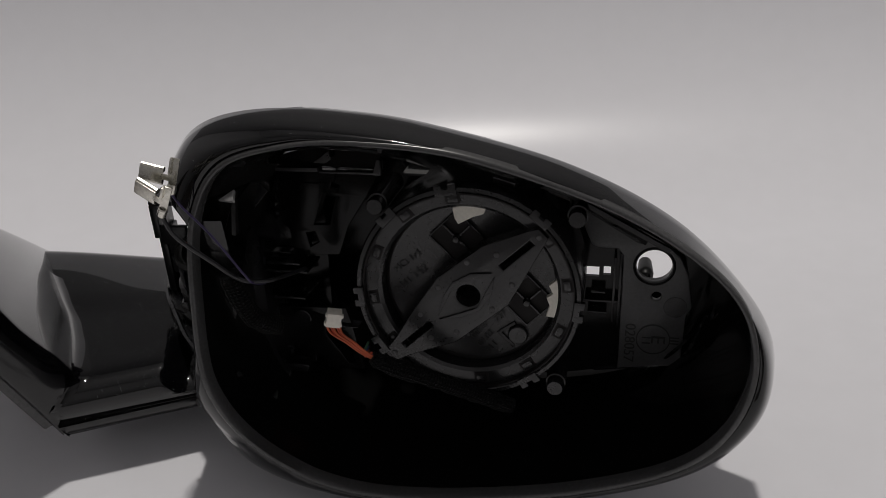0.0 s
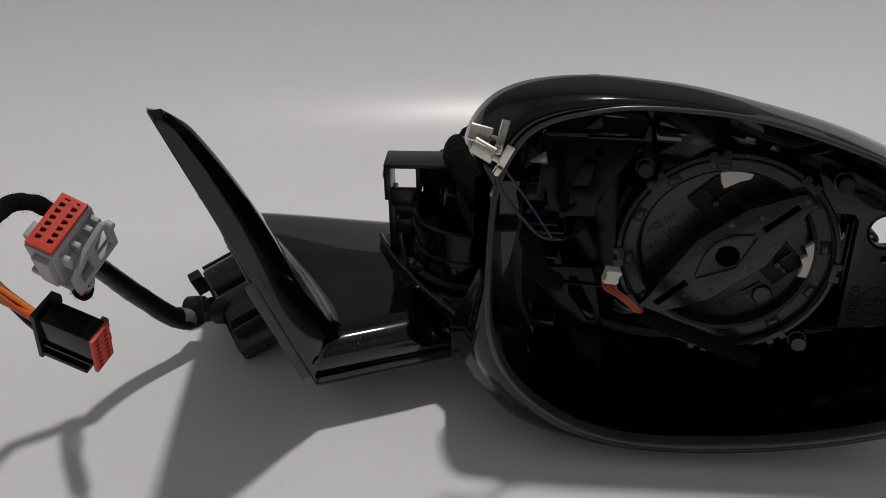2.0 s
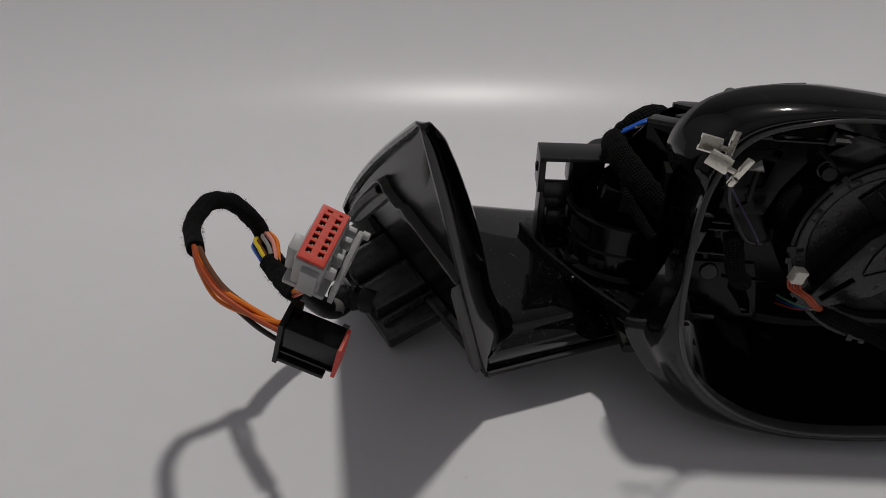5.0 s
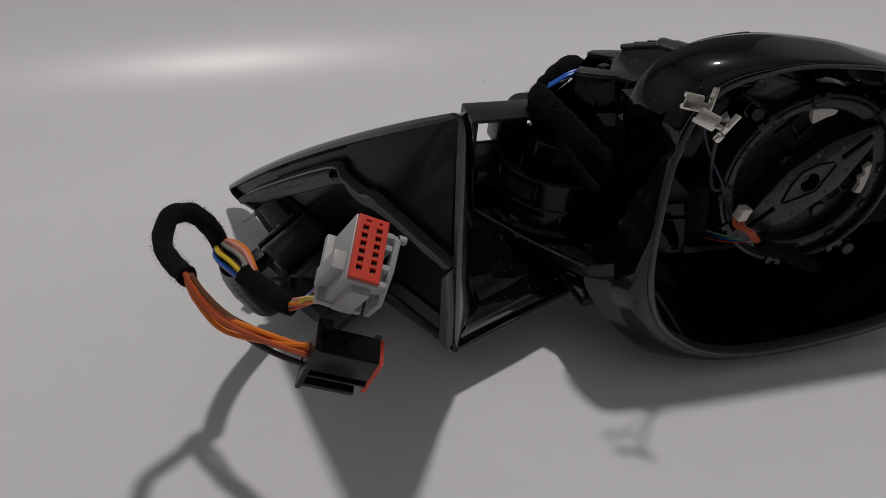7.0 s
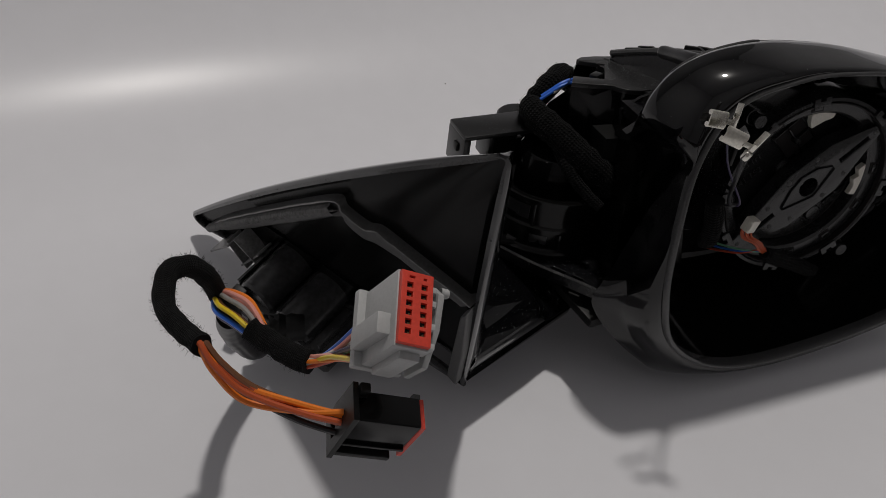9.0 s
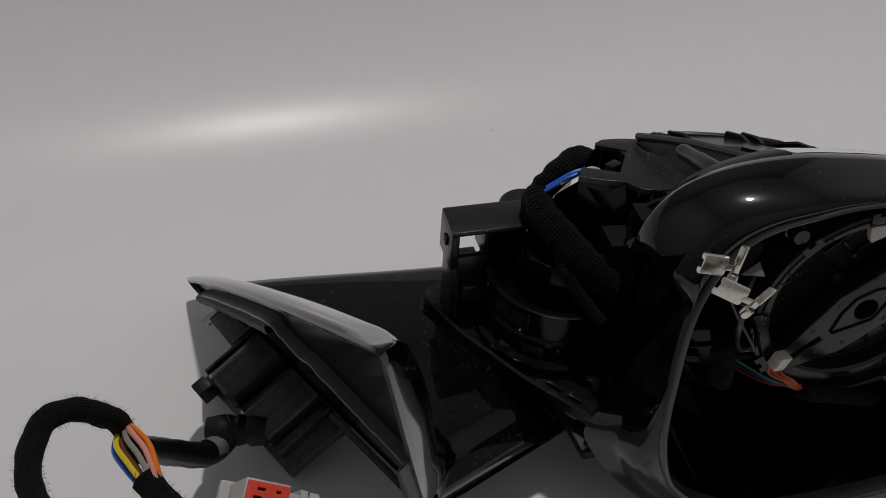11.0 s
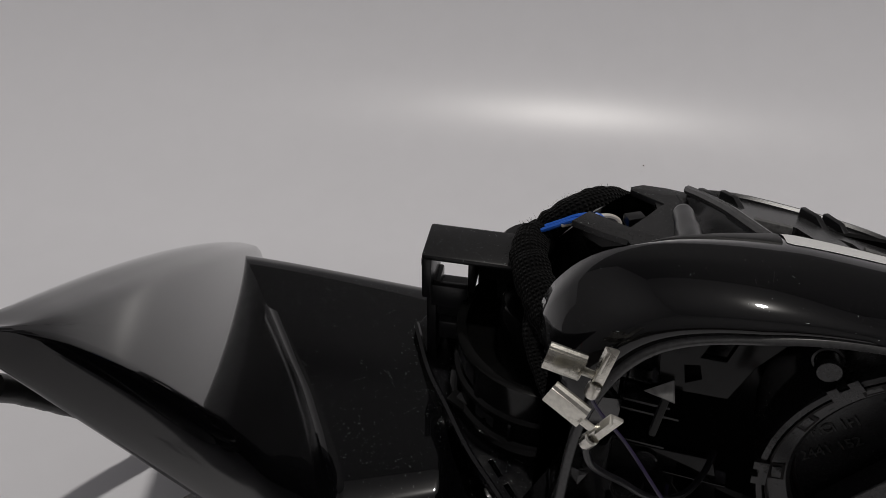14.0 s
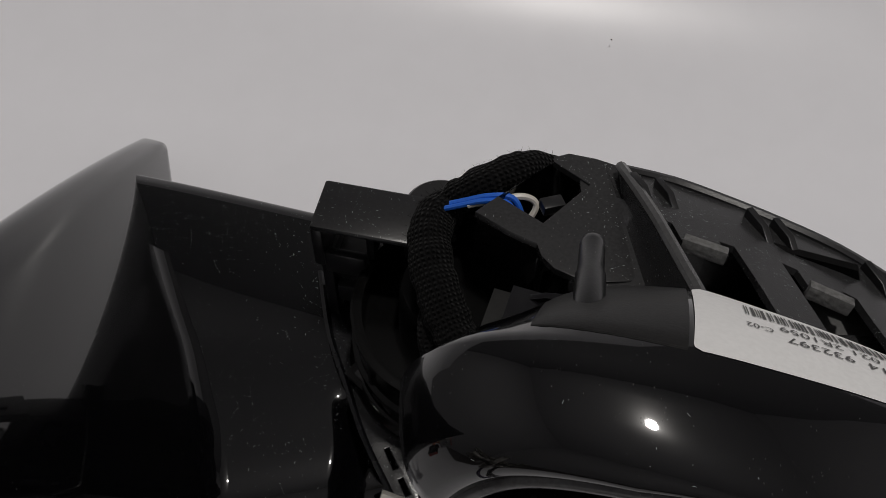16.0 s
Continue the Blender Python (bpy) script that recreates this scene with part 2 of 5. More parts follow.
def plate(outline, thick, m=Matrix(), holes=(), bevel=0.0):
    """A flat sheet with holes, in the local xy plane, thick along z."""
    cu = bpy.data.curves.new("outline", "CURVE")
    cu.dimensions, cu.fill_mode, cu.extrude, cu.bevel_depth = "2D", "BOTH", thick / 2, bevel
    for loop in (outline, *holes):
        s = cu.splines.new("POLY")
        s.points.add(len(loop) - 1)
        for q, (x, y) in zip(s.points, loop):
            q.co = (x, y, 0, 1)
        s.use_cyclic_u = True
    ob = new("outline", cu)
    me = bpy.data.meshes.new_from_object(ob.evaluated_get(bpy.context.evaluated_depsgraph_get()))
    bpy.data.objects.remove(ob)
    bpy.data.curves.remove(cu)
    bm = bmesh.new()
    bm.from_mesh(me)
    bpy.data.meshes.remove(me)
    bmesh.ops.remove_doubles(bm, verts=bm.verts, dist=1e-6)
    bmesh.ops.transform(bm, matrix=m, verts=bm.verts)
    return bm


def circle(x, y, r, n=24):
    return [(x + r * math.cos(2 * math.pi * i / n), y + r * math.sin(2 * math.pi * i / n)) for i in range(n)]


def rect(x, y, w, h, turn=0.0):
    c, s = math.cos(radians(turn)), math.sin(radians(turn))
    return [(x + c * u - s * v, y + s * u + c * v) for u, v in ((-w / 2, -h / 2), (w / 2, -h / 2), (w / 2, h / 2), (-w / 2, h / 2))]


def words(text, size, m, thick=0.0001):
    cu = bpy.data.curves.new("words", "FONT")
    cu.body, cu.size, cu.extrude, cu.align_x, cu.align_y = text, size, thick, "CENTER", "CENTER"
    ob = new("words", cu)
    me = bpy.data.meshes.new_from_object(ob.evaluated_get(bpy.context.evaluated_depsgraph_get()))
    bpy.data.objects.remove(ob)
    bpy.data.curves.remove(cu)
    me.transform(m)
    return me


def axes(origin, x, y):
    """A frame with its x along x and its y as near to y as it can be."""
    x = Vector(x).normalized()
    z = x.cross(Vector(y)).normalized()
    y = z.cross(x)
    return Matrix.Translation(origin) @ Matrix((x, y, z)).transposed().to_4x4()


def smoothstep(a, b, x):
    t = min(max((x - a) / (b - a), 0.0), 1.0)
    return t * t * (3 - 2 * t)

# ---- setting ----
def sweep_line():
    """Side view of the sheet: flat on the table, then a curve that leans back against a box."""
    y0, r, end = 0.193, 0.185, radians(80)
    pts = [(-0.32, 0.0), (-0.25, 0.0), (-0.15, 0.0), (0.0, 0.0), (0.1, 0.0)]
    pts += [(y0 + r * math.sin(a), r - r * math.cos(a)) for a in (end * i / 40 for i in range(41))]
    y, z = pts[-1]
    return pts + [(y + 0.080 * math.cos(end), z + 0.080 * math.sin(end))]


turn = Matrix.Rotation(0.012, 4, "Z")
sheet_rows = [[turn @ Vector((x, y, z)) for x in (-0.9, -0.45, 0.0, 0.45, 0.9)] for y, z in sweep_line()]
sheet_bm = loft(sheet_rows, closed=False)
sheet_uv = sheet_bm.loops.layers.uv.new("UVMap")
for fc_ in sheet_bm.faces:
    for corner in fc_.loops:
        p = turn.inverted() @ corner.vert.co
        corner[sheet_uv].uv = (p.x, p.y + p.z)
backdrop = part("backdrop", sheet_bm, SHEET, None, smooth=60)
tagged(backdrop, "smooth white backdrop sheet curving up behind the mirror", "backdrop", kind="structure")

table = part("table", box((2.0, 1.9, 0.03), pose(0, 0.1, -0.0175), 0.003), TABLE, None)
tagged(table, "plain dark brown wooden table under the white sheet", "table")
for x, y in ((-0.9, -0.75), (-0.9, 0.95), (0.9, -0.75), (0.9, 0.95)):
    part("leg", box((0.05, 0.05, 0.72), pose(x, y, -0.3925), 0.003), TABLE, table)


def room_side(name, size, m, mat=ROOM, label="plain pale painted room surface"):
    ob = part(name, box(size, m, 0), mat, None, smooth=0)
    return tagged(ob, label, name.split("_")[0], kind="structure")


# Room added out of view; its dark north wall keeps the gloss reflections dim.
room_side("floor", (3.6, 3.6, 0.1), pose(0, 0, -0.8025))
room_side("ceiling", (3.6, 3.6, 0.1), pose(0, 0, 3.45), CEILING, "plain grey painted ceiling over the table")
room_side("wall_north", (3.6, 0.1, 4.1525), pose(0, 1.85, 1.32375), DIMMING_WALL, "plain unseen wall behind the table, toned dark to dim reflections")
room_side("wall_south", (3.6, 0.1, 4.1525), pose(0, -1.85, 1.32375))
room_side("wall_east", (0.1, 3.6, 4.1525), pose(1.85, 0, 1.32375))
room_side("wall_west", (0.1, 3.6, 4.1525), pose(-1.85, 0, 1.32375))

# ---- the wing mirror ----
mirror = thing("wing_mirror", (-0.05, 0.05, 0.0), "gloss black car wing mirror without its glass on a white sheet", "wing mirror")
base_inverse = Matrix.Translation((0.05, -0.05, 0.0))


def mpart(name, bm, mat, label="", parent=None, smooth=35):
    """A part of the mirror, given in world places."""
    me = finish(bm, smooth) if isinstance(bm, bmesh.types.BMesh) else bm
    me.transform(base_inverse)
    return part(name, me, mat, parent or mirror, label)


# The housing's own frame: x to its outer end, y into its opening, z up.
HX, HY, HZ = Vector((0.9801, -0.1984, 0.0)), Vector((0.1976, 0.9761, -0.0907)), Vector((0.0180, 0.0889, 0.9959))
HO = Vector((0.0080, 0.0004, 0.0858))
H = Matrix.Translation(HO) @ Matrix((HX, HY, HZ)).transposed().to_4x4()


def facing(y):
    return H @ pose(0, y, 0, 90)


def polar(points, n=256):
    """A rounded closed outline through the points, as (angle, radius) samples at even angles."""
    line = spline([(x, z, 0) for x, z in points], 24, closed=True)
    ang = np.array([math.atan2(p.y, p.x) for p in line])
    rad = np.array([math.hypot(p.x, p.y) for p in line])
    order = np.argsort(ang)
    ang, rad = ang[order], rad[order]
    ang = np.concatenate((ang - 2 * np.pi, ang, ang + 2 * np.pi))
    rad = np.tile(rad, 3)
    want = np.linspace(-np.pi, np.pi, n, endpoint=False)
    return want, np.interp(want, ang, rad)


LIP = [(-0.0568, 0.0662), (-0.0800, 0.0580), (-0.0915, 0.0385), (-0.0945, 0.0100), (-0.0930, -0.0260), (-0.0800, -0.0500), (-0.0504, -0.0658), (-0.0133, -0.0694),
       (0.0393, -0.0638), (0.0801, -0.0510), (0.0988, -0.0321), (0.1034, -0.0057), (0.0918, 0.0197), (0.0569, 0.0442), (0.0067, 0.0625), (-0.0310, 0.0674)]
CROWN = [(-0.067, 0.0743), (-0.0890, 0.0700), (-0.1022, 0.0604), (-0.1085, 0.0440), (-0.1105, 0.0050), (-0.1040, -0.0340), (-0.0915, -0.0580), (-0.0675, -0.0735), (-0.0152, -0.0782),
         (0.0414, -0.0719), (0.0864, -0.0583), (0.1089, -0.0384), (0.1129, -0.0174), (0.1041, 0.0055), (0.0761, 0.0345), (0.0363, 0.0554), (-0.0127, 0.0690), (-0.0426, 0.0735)]
DROP = 0.0165
BACK = [(x * 0.985, z - DROP * smoothstep(-0.01, 0.030, z) + 0.004 * smoothstep(0.0, 0.05, -z)) for x, z in CROWN]
TH, R_LIP = polar(LIP)
_, R_CROWN = polar(CROWN)
_, R_BACK = polar(BACK)


def lip_depth(x, z):
    return -0.041 + 0.07 * z + 0.10 * max(x + 0.06, 0.0)


def crown_depth(x, z):
    return -0.0265 + 0.0065 * smoothstep(-0.02, 0.06, z) - 0.006 * smoothstep(0.02, 0.07, -z) - 0.010 * smoothstep(0.0, 0.04, -z) * smoothstep(0.055, 0.095, -x) + 0.10 * max(x + 0.06, 0.0)


def rear_depth(x):
    """How far back the bezel's skirt goes: little on the hinge side."""
    return -0.006 + 0.0205 * smoothstep(-0.108, -0.074, x)


def cheek(x, z):
    """Where the bezel is cut away beside the hinge: 1 under the cap's lower edge, fading out towards the bottom."""
    return (1 - smoothstep(-0.082, -0.072, x)) * (1 - smoothstep(0.0365, 0.0395, z)) * smoothstep(-0.056, -0.036, z)


def cheek_edge(z):
    """The rear edge of the flat flank beside the opening: x and y at a height."""
    rows = ((-0.056, -0.036, -0.0335, -0.020, -0.006, 0.010, 0.022, 0.0365), (-0.1125, -0.1135, -0.1130, -0.1060, -0.1000, -0.0970, -0.0960, -0.0955), (-0.024, -0.0225, -0.0220, -0.0205, -0.0200, -0.0240, -0.0310, -0.0350))
    return float(np.interp(z, rows[0], rows[1])), float(np.interp(z, rows[0], rows[2]))


def front_loop(mix, deep, inset=0.0):
    """A loop between the lip and the crown; mix: share of the way outwards, deep: share of the way back."""
    pts = []
    for a, r0, r1 in zip(TH, R_LIP, R_CROWN):
        r = r0 + (r1 - r0) * mix - inset
        x0, z0 = r0 * math.cos(a), r0 * math.sin(a)
        y0, y1 = lip_depth(x0, z0), crown_depth(r1 * math.cos(a), r1 * math.sin(a))
        p = Vector((r * math.cos(a), y0 + (y1 - y0) * deep, r * math.sin(a)))
        h = cheek(x0, z0)
        if h:
            xe, ye = cheek_edge(z0)
            p = p.lerp(Vector((x0 + (xe - x0) * mix + inset, y0 + (ye - y0) * (mix if deep > 0 else mix * 0.3) + 0.010 * min(deep, 0.0), z0)), h)
        pts.append(H @ p)
    return pts


def rise(w):
    """Height of the skirt's curve, from its rear edge (0) to the crown (1)."""
    return w * (1.75 - 0.75 * w)


def rear_loop(w, inset=0.0):
    pts = []
    for a, rl, r0, r1 in zip(TH, R_LIP, R_BACK, R_CROWN):
        r = r0 + (r1 - r0) * rise(w) - inset
        y0, y1 = rear_depth(r0 * math.cos(a)), crown_depth(r1 * math.cos(a), r1 * math.sin(a))
        x, z = r * math.cos(a), r * math.sin(a)
        drop = float(np.interp(x, (-0.100, -0.090, -0.080, -0.070, -0.055), (0.016, 0.0145, 0.008, 0.0045, 0.0))) * smoothstep(0.0, 0.03, z)
        p = Vector((x, y0 + (y1 - y0) * w, z - drop * (1 - w)))
        x0, z0 = rl * math.cos(a), rl * math.sin(a)
        h = cheek(x0, z0)
        if h:
            xe, ye = cheek_edge(z0)
            p = p.lerp(Vector((xe + 0.011 * (1 - w), ye + 0.003 * (1 - w) ** 0.5, z0)), h)
        pts.append(H @ p)
    return pts


def inner_loop(share, inset):
    """Inside the opening: from behind the lip (0) to the carrier (1), short under the slotted arch."""
    pts = []
    for a, r0, r1 in zip(TH, R_LIP, R_BACK):
        z0 = r0 * math.sin(a)
        y0 = lip_depth(r0 * math.cos(a), z0) + 0.003
        y1 = 0.0475 - 0.0375 * smoothstep(0.0, 0.03, z0) * (1 - 0.75 * smoothstep(0.02, 0.05, r0 * math.cos(a)))
        r = r0 + (min(r0, r1) - 0.007 - r0) * share - inset
        pts.append(H @ Vector((r * math.cos(a), y0 + (y1 - y0) * share, r * math.sin(a))))
    return pts


def settle(bm):
    """Lets the housing's lower edge down on the sheet."""
    for v in bm.verts:
        z = (H.inverted() @ v.co).z
        v.co += Vector((0.0034, 0.0092, -0.0086)) * (1 - smoothstep(-0.070, -0.022, z))
    return bm


bezel = mpart("bezel", settle(loft([front_loop(0.0, 0.25, 0.0008), front_loop(0.0, 0.05, 0.0004), front_loop(0.06, -0.08), front_loop(0.18, -0.13), front_loop(0.32, -0.12), front_loop(0.45, -0.05), front_loop(0.57, 0.06), front_loop(0.68, 0.20),
                             front_loop(0.79, 0.40), front_loop(0.90, 0.68), rear_loop(1.0), rear_loop(0.85), rear_loop(0.68), rear_loop(0.5), rear_loop(0.33), rear_loop(0.16), rear_loop(0.03), rear_loop(0.0, 0.0006), rear_loop(0.0, 0.0024), rear_loop(0.3, 0.0026)])),
              GLOSS, "gloss black painted housing bezel with a dusty top", smooth=60)
def rim_loop(out, deep):
    """A loop beside the lip: out in metres from it, deep behind it."""
    return [H @ Vector(((r + out) * math.cos(a), lip_depth(r * math.cos(a), r * math.sin(a)) + deep, (r + out) * math.sin(a))) for a, r in zip(TH, R_LIP)]


mpart("lip_rim", settle(loft([rim_loop(0.0012, 0.0010), rim_loop(0.0008, -0.0021), rim_loop(0.0002, -0.0025), rim_loop(-0.0008, -0.0025), rim_loop(-0.0013, -0.0020), rim_loop(-0.0014, 0.0040)])), RIM_SATIN, "thin satin black rim round the opening", bezel, smooth=50)
wall_bm = settle(loft([inner_loop(s, 0.0006 + 0.0024 * s) for s in (0.0, 0.06, 0.2, 0.35, 0.5, 0.65, 0.8, 1.0)]))
slot_faces = []
for fc_ in wall_bm.faces:
    q = H.inverted() @ fc_.calc_center_median()
    if q.z > 0.03 and (-0.011 < q.x < 0.003 or 0.009 < q.x < 0.017) and q.y > -0.0060:
        slot_faces.append(fc_)
bmesh.ops.delete(wall_bm, geom=slot_faces, context="FACES")
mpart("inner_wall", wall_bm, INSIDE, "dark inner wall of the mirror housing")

def skirt_top(x):
    """Height of the bezel's rear edge over x."""
    return float(np.interp(x, (-0.109, -0.103, -0.0887, -0.066, -0.0420, -0.0125, 0.0358, 0.0750, 0.1025), (0.028, 0.0455, 0.0543, 0.0578, 0.0570, 0.0525, 0.0389, 0.0180, 0.0035)))


# Carrier: the inner back wall with its openings, blackened for shade behind the ring.
wall_line = [(min(r * 0.94, b - 0.009) * math.cos(a), min(r * 0.94, b - 0.009) * math.sin(a)) for a, r, b in zip(TH[::4], R_LIP[::4], R_BACK[::4])]
wall_line = [(x, min(z, 0.0345 if x < -0.060 else 0.0350 if -0.014 < x < 0.001 else 0.0455 - 0.25 * max(x, 0))) for x, z in wall_line]
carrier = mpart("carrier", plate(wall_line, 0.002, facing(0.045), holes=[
    circle(0.0715, -0.006, 0.0105), rect(0.0440, -0.0095, 0.0080, 0.0046), rect(0.0513, -0.0088, 0.0030, 0.0040), rect(0.0150, 0.0325, 0.0150, 0.0024, -6)]), SHADED_BLACK, "black plastic carrier wall with small openings")

# Approval plate on the outer side of the opening.
e_line = [(0.0380, 0.024), (0.0430, 0.0115), (0.0450, 0.0072), (0.0475, 0.0062), (0.0555, 0.006), (0.0580, 0.003), (0.0585, -0.0500), (0.0742, -0.0475), (0.0835, -0.0470), (0.0840, -0.023),
          (0.0861, -0.0188), (0.0838, -0.0048), (0.0800, 0.0030), (0.0715, 0.0105), (0.060, 0.0175), (0.050, 0.0220)]
eplate = mpart("approval_plate", plate(e_line, 0.002, facing(0.036), holes=[circle(0.0702, -0.0013, 0.0076, 32), circle(0.0720, -0.0147, 0.0024)], bevel=0.0004), EPLATE,
               "black plastic plate with moulded approval marks")
mpart("hole_rim", lathe([(0.0076, -0.004), (0.0086, -0.004), (0.0086, 0.0014), (0.0080, 0.0018), (0.0076, 0.0014), (0.0076, -0.004)], facing(0.036) @ pose(0.0702, -0.0013, 0)), INNER, "", eplate)
mpart("dark_knob", lathe([(0, 0.003), (0.0020, 0.0024), (0.0032, 0.0008), (0.0034, -0.001), (0.0028, -0.012), (0, -0.012)], facing(0.0445) @ pose(0.0672, -0.0096, 0), 24), BLACK, "", eplate)
for x, z, w, h in ((0.0500, -0.0205, 0.0150, 0.0010), (0.0480, -0.0165, 0.0060, 0.0008), (0.0480, -0.0260, 0.0080, 0.0010), (0.0570, -0.0150, 0.0012, 0.0340), (0.0545, -0.0150, 0.0010, 0.0300)):
    mpart("thin_rib", box((w, 0.006, h), H @ pose(x, 0.041, z), 0.0002), INNER, "", carrier)
mpart("round_boss", lathe([(0, 0.0016), (0.0046, 0.0016), (0.005, 0.001), (0.005, 0)], facing(0.036) @ pose(0.0799, -0.0193, 0)), PLASTIC, "", eplate)
E_FACE = facing(0.0344)
for text, size, x, z in (("028057", 0.0062, 0.0622, -0.0375), ("E", 0.0085, 0.0738, -0.0350), ("11", 0.0052, 0.0690, -0.0357), ("III", 0.0055, 0.0805, -0.0350)):
    mpart("marking", words(text, size, E_FACE @ pose(x, z, 0, 0, 0, -90)), MARK, "moulded black lettering", eplate)
mpart("marking_ring", lathe([(0.0066, 0), (0.0066, 0.0002), (0.0071, 0.0002), (0.0071, 0)], E_FACE @ pose(0.0720, -0.0350, 0)), MARK, "", eplate)

# Actuator: outer ring, dished disc, rocker.
AC = Matrix.Translation(H @ Vector((-0.0014, 0, -0.0022))) @ H.to_3x3().to_4x4() @ pose(0, 0, 0, 90)
ring = mpart("actuator_ring", lathe([(0.0446, -0.030), (0.0446, 0.0005), (0.0440, 0.0016), (0.0425, 0.0018), (0.0418, 0.0010), (0.0416, -0.0016), (0.0362, -0.0020), (0.0350, -0.0030), (0.0346, -0.0095)], AC, 96),
             INNER, "ribbed black plastic actuator ring")
disc = mpart("actuator_disc", lathe([(0.0346, -0.0095), (0.030, -0.0105), (0.020, -0.0112), (0.008, -0.0115), (0.0, -0.0115)], AC, 64), INNER, "dished black actuator disc with moulded digits")
for a in range(0, 360, 30):
    if a in (60, 240):
        continue
    m = AC @ pose(0, 0, 0, 0, 0, a + 8)
    # Flat dark box painted as the slot's shade.
    mpart("slot", box((0.0042, 0.0058, 0.0004), m @ pose(0.0388, 0, -0.00175), 0), HOLE_SHADE, "", ring)
    mpart("slot_tongue", box((0.0026, 0.0040, 0.0008), m @ pose(0.0388, 0, -0.0015), 0.0001), INNER, "", ring)
for a in (100, 135, 185, 50, 355, 305, 262, 215):
    m = AC @ pose(0, 0, 0, 0, 0, a)
    mpart("ring_clip", plate([(0.0415, -0.004), (0.0452, -0.004), (0.0452, -0.0015), (0.0436, -0.0015), (0.0436, 0.0015), (0.0452, 0.0015), (0.0452, 0.004), (0.0415, 0.004)], 0.0016, m @ pose(0, 0, 0.0016), bevel=0.0002), INNER, "", ring)
for a, r in ((136, 0.0492), (39, 0.0530), (-48, 0.0525)):
    m = AC @ pose(r * math.cos(radians(a)), r * math.sin(radians(a)), 0)
    mpart("screw_boss", lathe([(0.0040, -0.030), (0.0040, -0.0040), (0.0034, -0.0038), (0.0034, 0.0002), (0.0030, 0.0009), (0, 0.0009)], m, 24), INNER, "", ring)

rocker_axis = math.degrees(math.atan2(0.0553, 0.0586))
RK = AC @ pose(0, 0, 0, 0, 0, rocker_axis)
rocker_line = [(-0.0425, -0.0028), (-0.036, -0.0045), (-0.017, -0.0118), (0.010, -0.0128), (0.022, -0.0085), (0.036, -0.0035), (0.0395, -0.0022),
               (0.0395, 0.0022), (0.036, 0.0040), (0.019, 0.0105), (-0.004, 0.0122), (-0.020, 0.0085), (-0.036, 0.0040), (-0.0425, 0.0028)]
rocker = mpart("rocker", plate(rocker_line, 0.0070, RK @ pose(0, 0, -0.0020), holes=[circle(0.0005, -0.0005, 0.0052, 32), rect(-0.0275, 0.0, 0.017, 0.0036), rect(0.0265, 0.0, 0.017, 0.0036)], bevel=0.0006),
               INNER, "diamond-shaped black rocker bar with a round hole")
for s in (-1, 1):
    petal = [(-0.0135 , 0.0012), (-0.007, 0.0048), (0.0, 0.0066), (0.008, 0.0050), (0.0135, 0.0012), (0.008, 0.0030), (0.0, 0.0056), (-0.007, 0.0034)]
    mpart("rib", plate([(x, s * y * 1.15) for x, y in (petal if s > 0 else petal[::-1])], 0.0012, RK @ pose(0, 0, 0.0022), bevel=0.0002), INNER, "", rocker)
for x, y in ((-0.020, 0.0055), (-0.006, 0.0095), (0.010, 0.0100), (0.021, 0.0050), (-0.024, -0.0045), (-0.014, -0.0090), (0.004, -0.0105), (0.017, -0.0078), (-0.0405, 0), (0.038, 0)):
    mpart("pin", lathe([(0.0012, 0), (0.0012, 0.0006), (0.0009, 0.0010), (0, 0.0011)], RK @ pose(x, y, 0.0015), 14), GREYED, "", rocker)
for x, y in ((-0.0055, 0.0195), (0.0225, -0.0060)):
    m = AC @ pose(x, y, -0.0100, 0, 0, rocker_axis + 2)
    pocket = mpart("motor_pocket", plate(rect(0, 0, 0.0160, 0.0160), 0.0014, m, holes=[rect(0, 0, 0.0150, 0.0150)]), PLASTIC, "", disc)
    # Pocket floor blackened to read as deep shade.
    mpart("pocket_floor", box((0.0150, 0.0150, 0.0004), m @ pose(0, 0, -0.0002), 0), HOLE_SHADE, "", disc)
    mpart("pocket_bar", box((0.0006, 0.0150, 0.0020), m @ pose(0, 0, 0.0008), 0), INNER, "", disc)
    mpart("pocket_bar", box((0.0075, 0.0006, 0.0020), m @ pose(0.0038, 0, 0.0008), 0), INNER, "", disc)
    mpart("pocket_pin", lathe([(0.0016, 0), (0.0016, 0.0040), (0.0012, 0.0046), (0, 0.0047)], m @ pose(0, 0, -0.001), 14), INNER, "", disc)
mpart("round_boss", lathe([(0.0042, 0), (0.0040, 0.0022), (0.0036, 0.0026), (0, 0.0026)], AC @ pose(0.0190, -0.0218, -0.0112), 24), INNER, "", disc)
mpart("arrow_rib", plate([(-0.0075, 0.0010), (0.0005, -0.0070), (0.0075, -0.0030), (0.0068, -0.0018), (0.0008, -0.0056), (-0.0060, 0.0012), (0.0, 0.0052), (-0.0006, 0.0062)], 0.0012, AC @ pose(0.0180, -0.0225, -0.0106), bevel=0.0001), PLASTIC, "", disc)
# Dark bands painted as shade in the ring's gaps; no groove is cut.
mpart("groove_shade", lathe([(0.0417, 0.0012), (0.0411, 0.0012), (0.0411, -0.0012), (0.0417, -0.0012)], AC @ pose(0, 0, 0.0004), 96), HOLE_SHADE, "", ring)
mpart("gap_shade", lathe([(0.0347, -0.0094), (0.0340, -0.0090), (0.0335, -0.0094)], AC, 96), HOLE_SHADE, "", ring)
D_FACE = AC @ pose(0, 0, -0.0101)
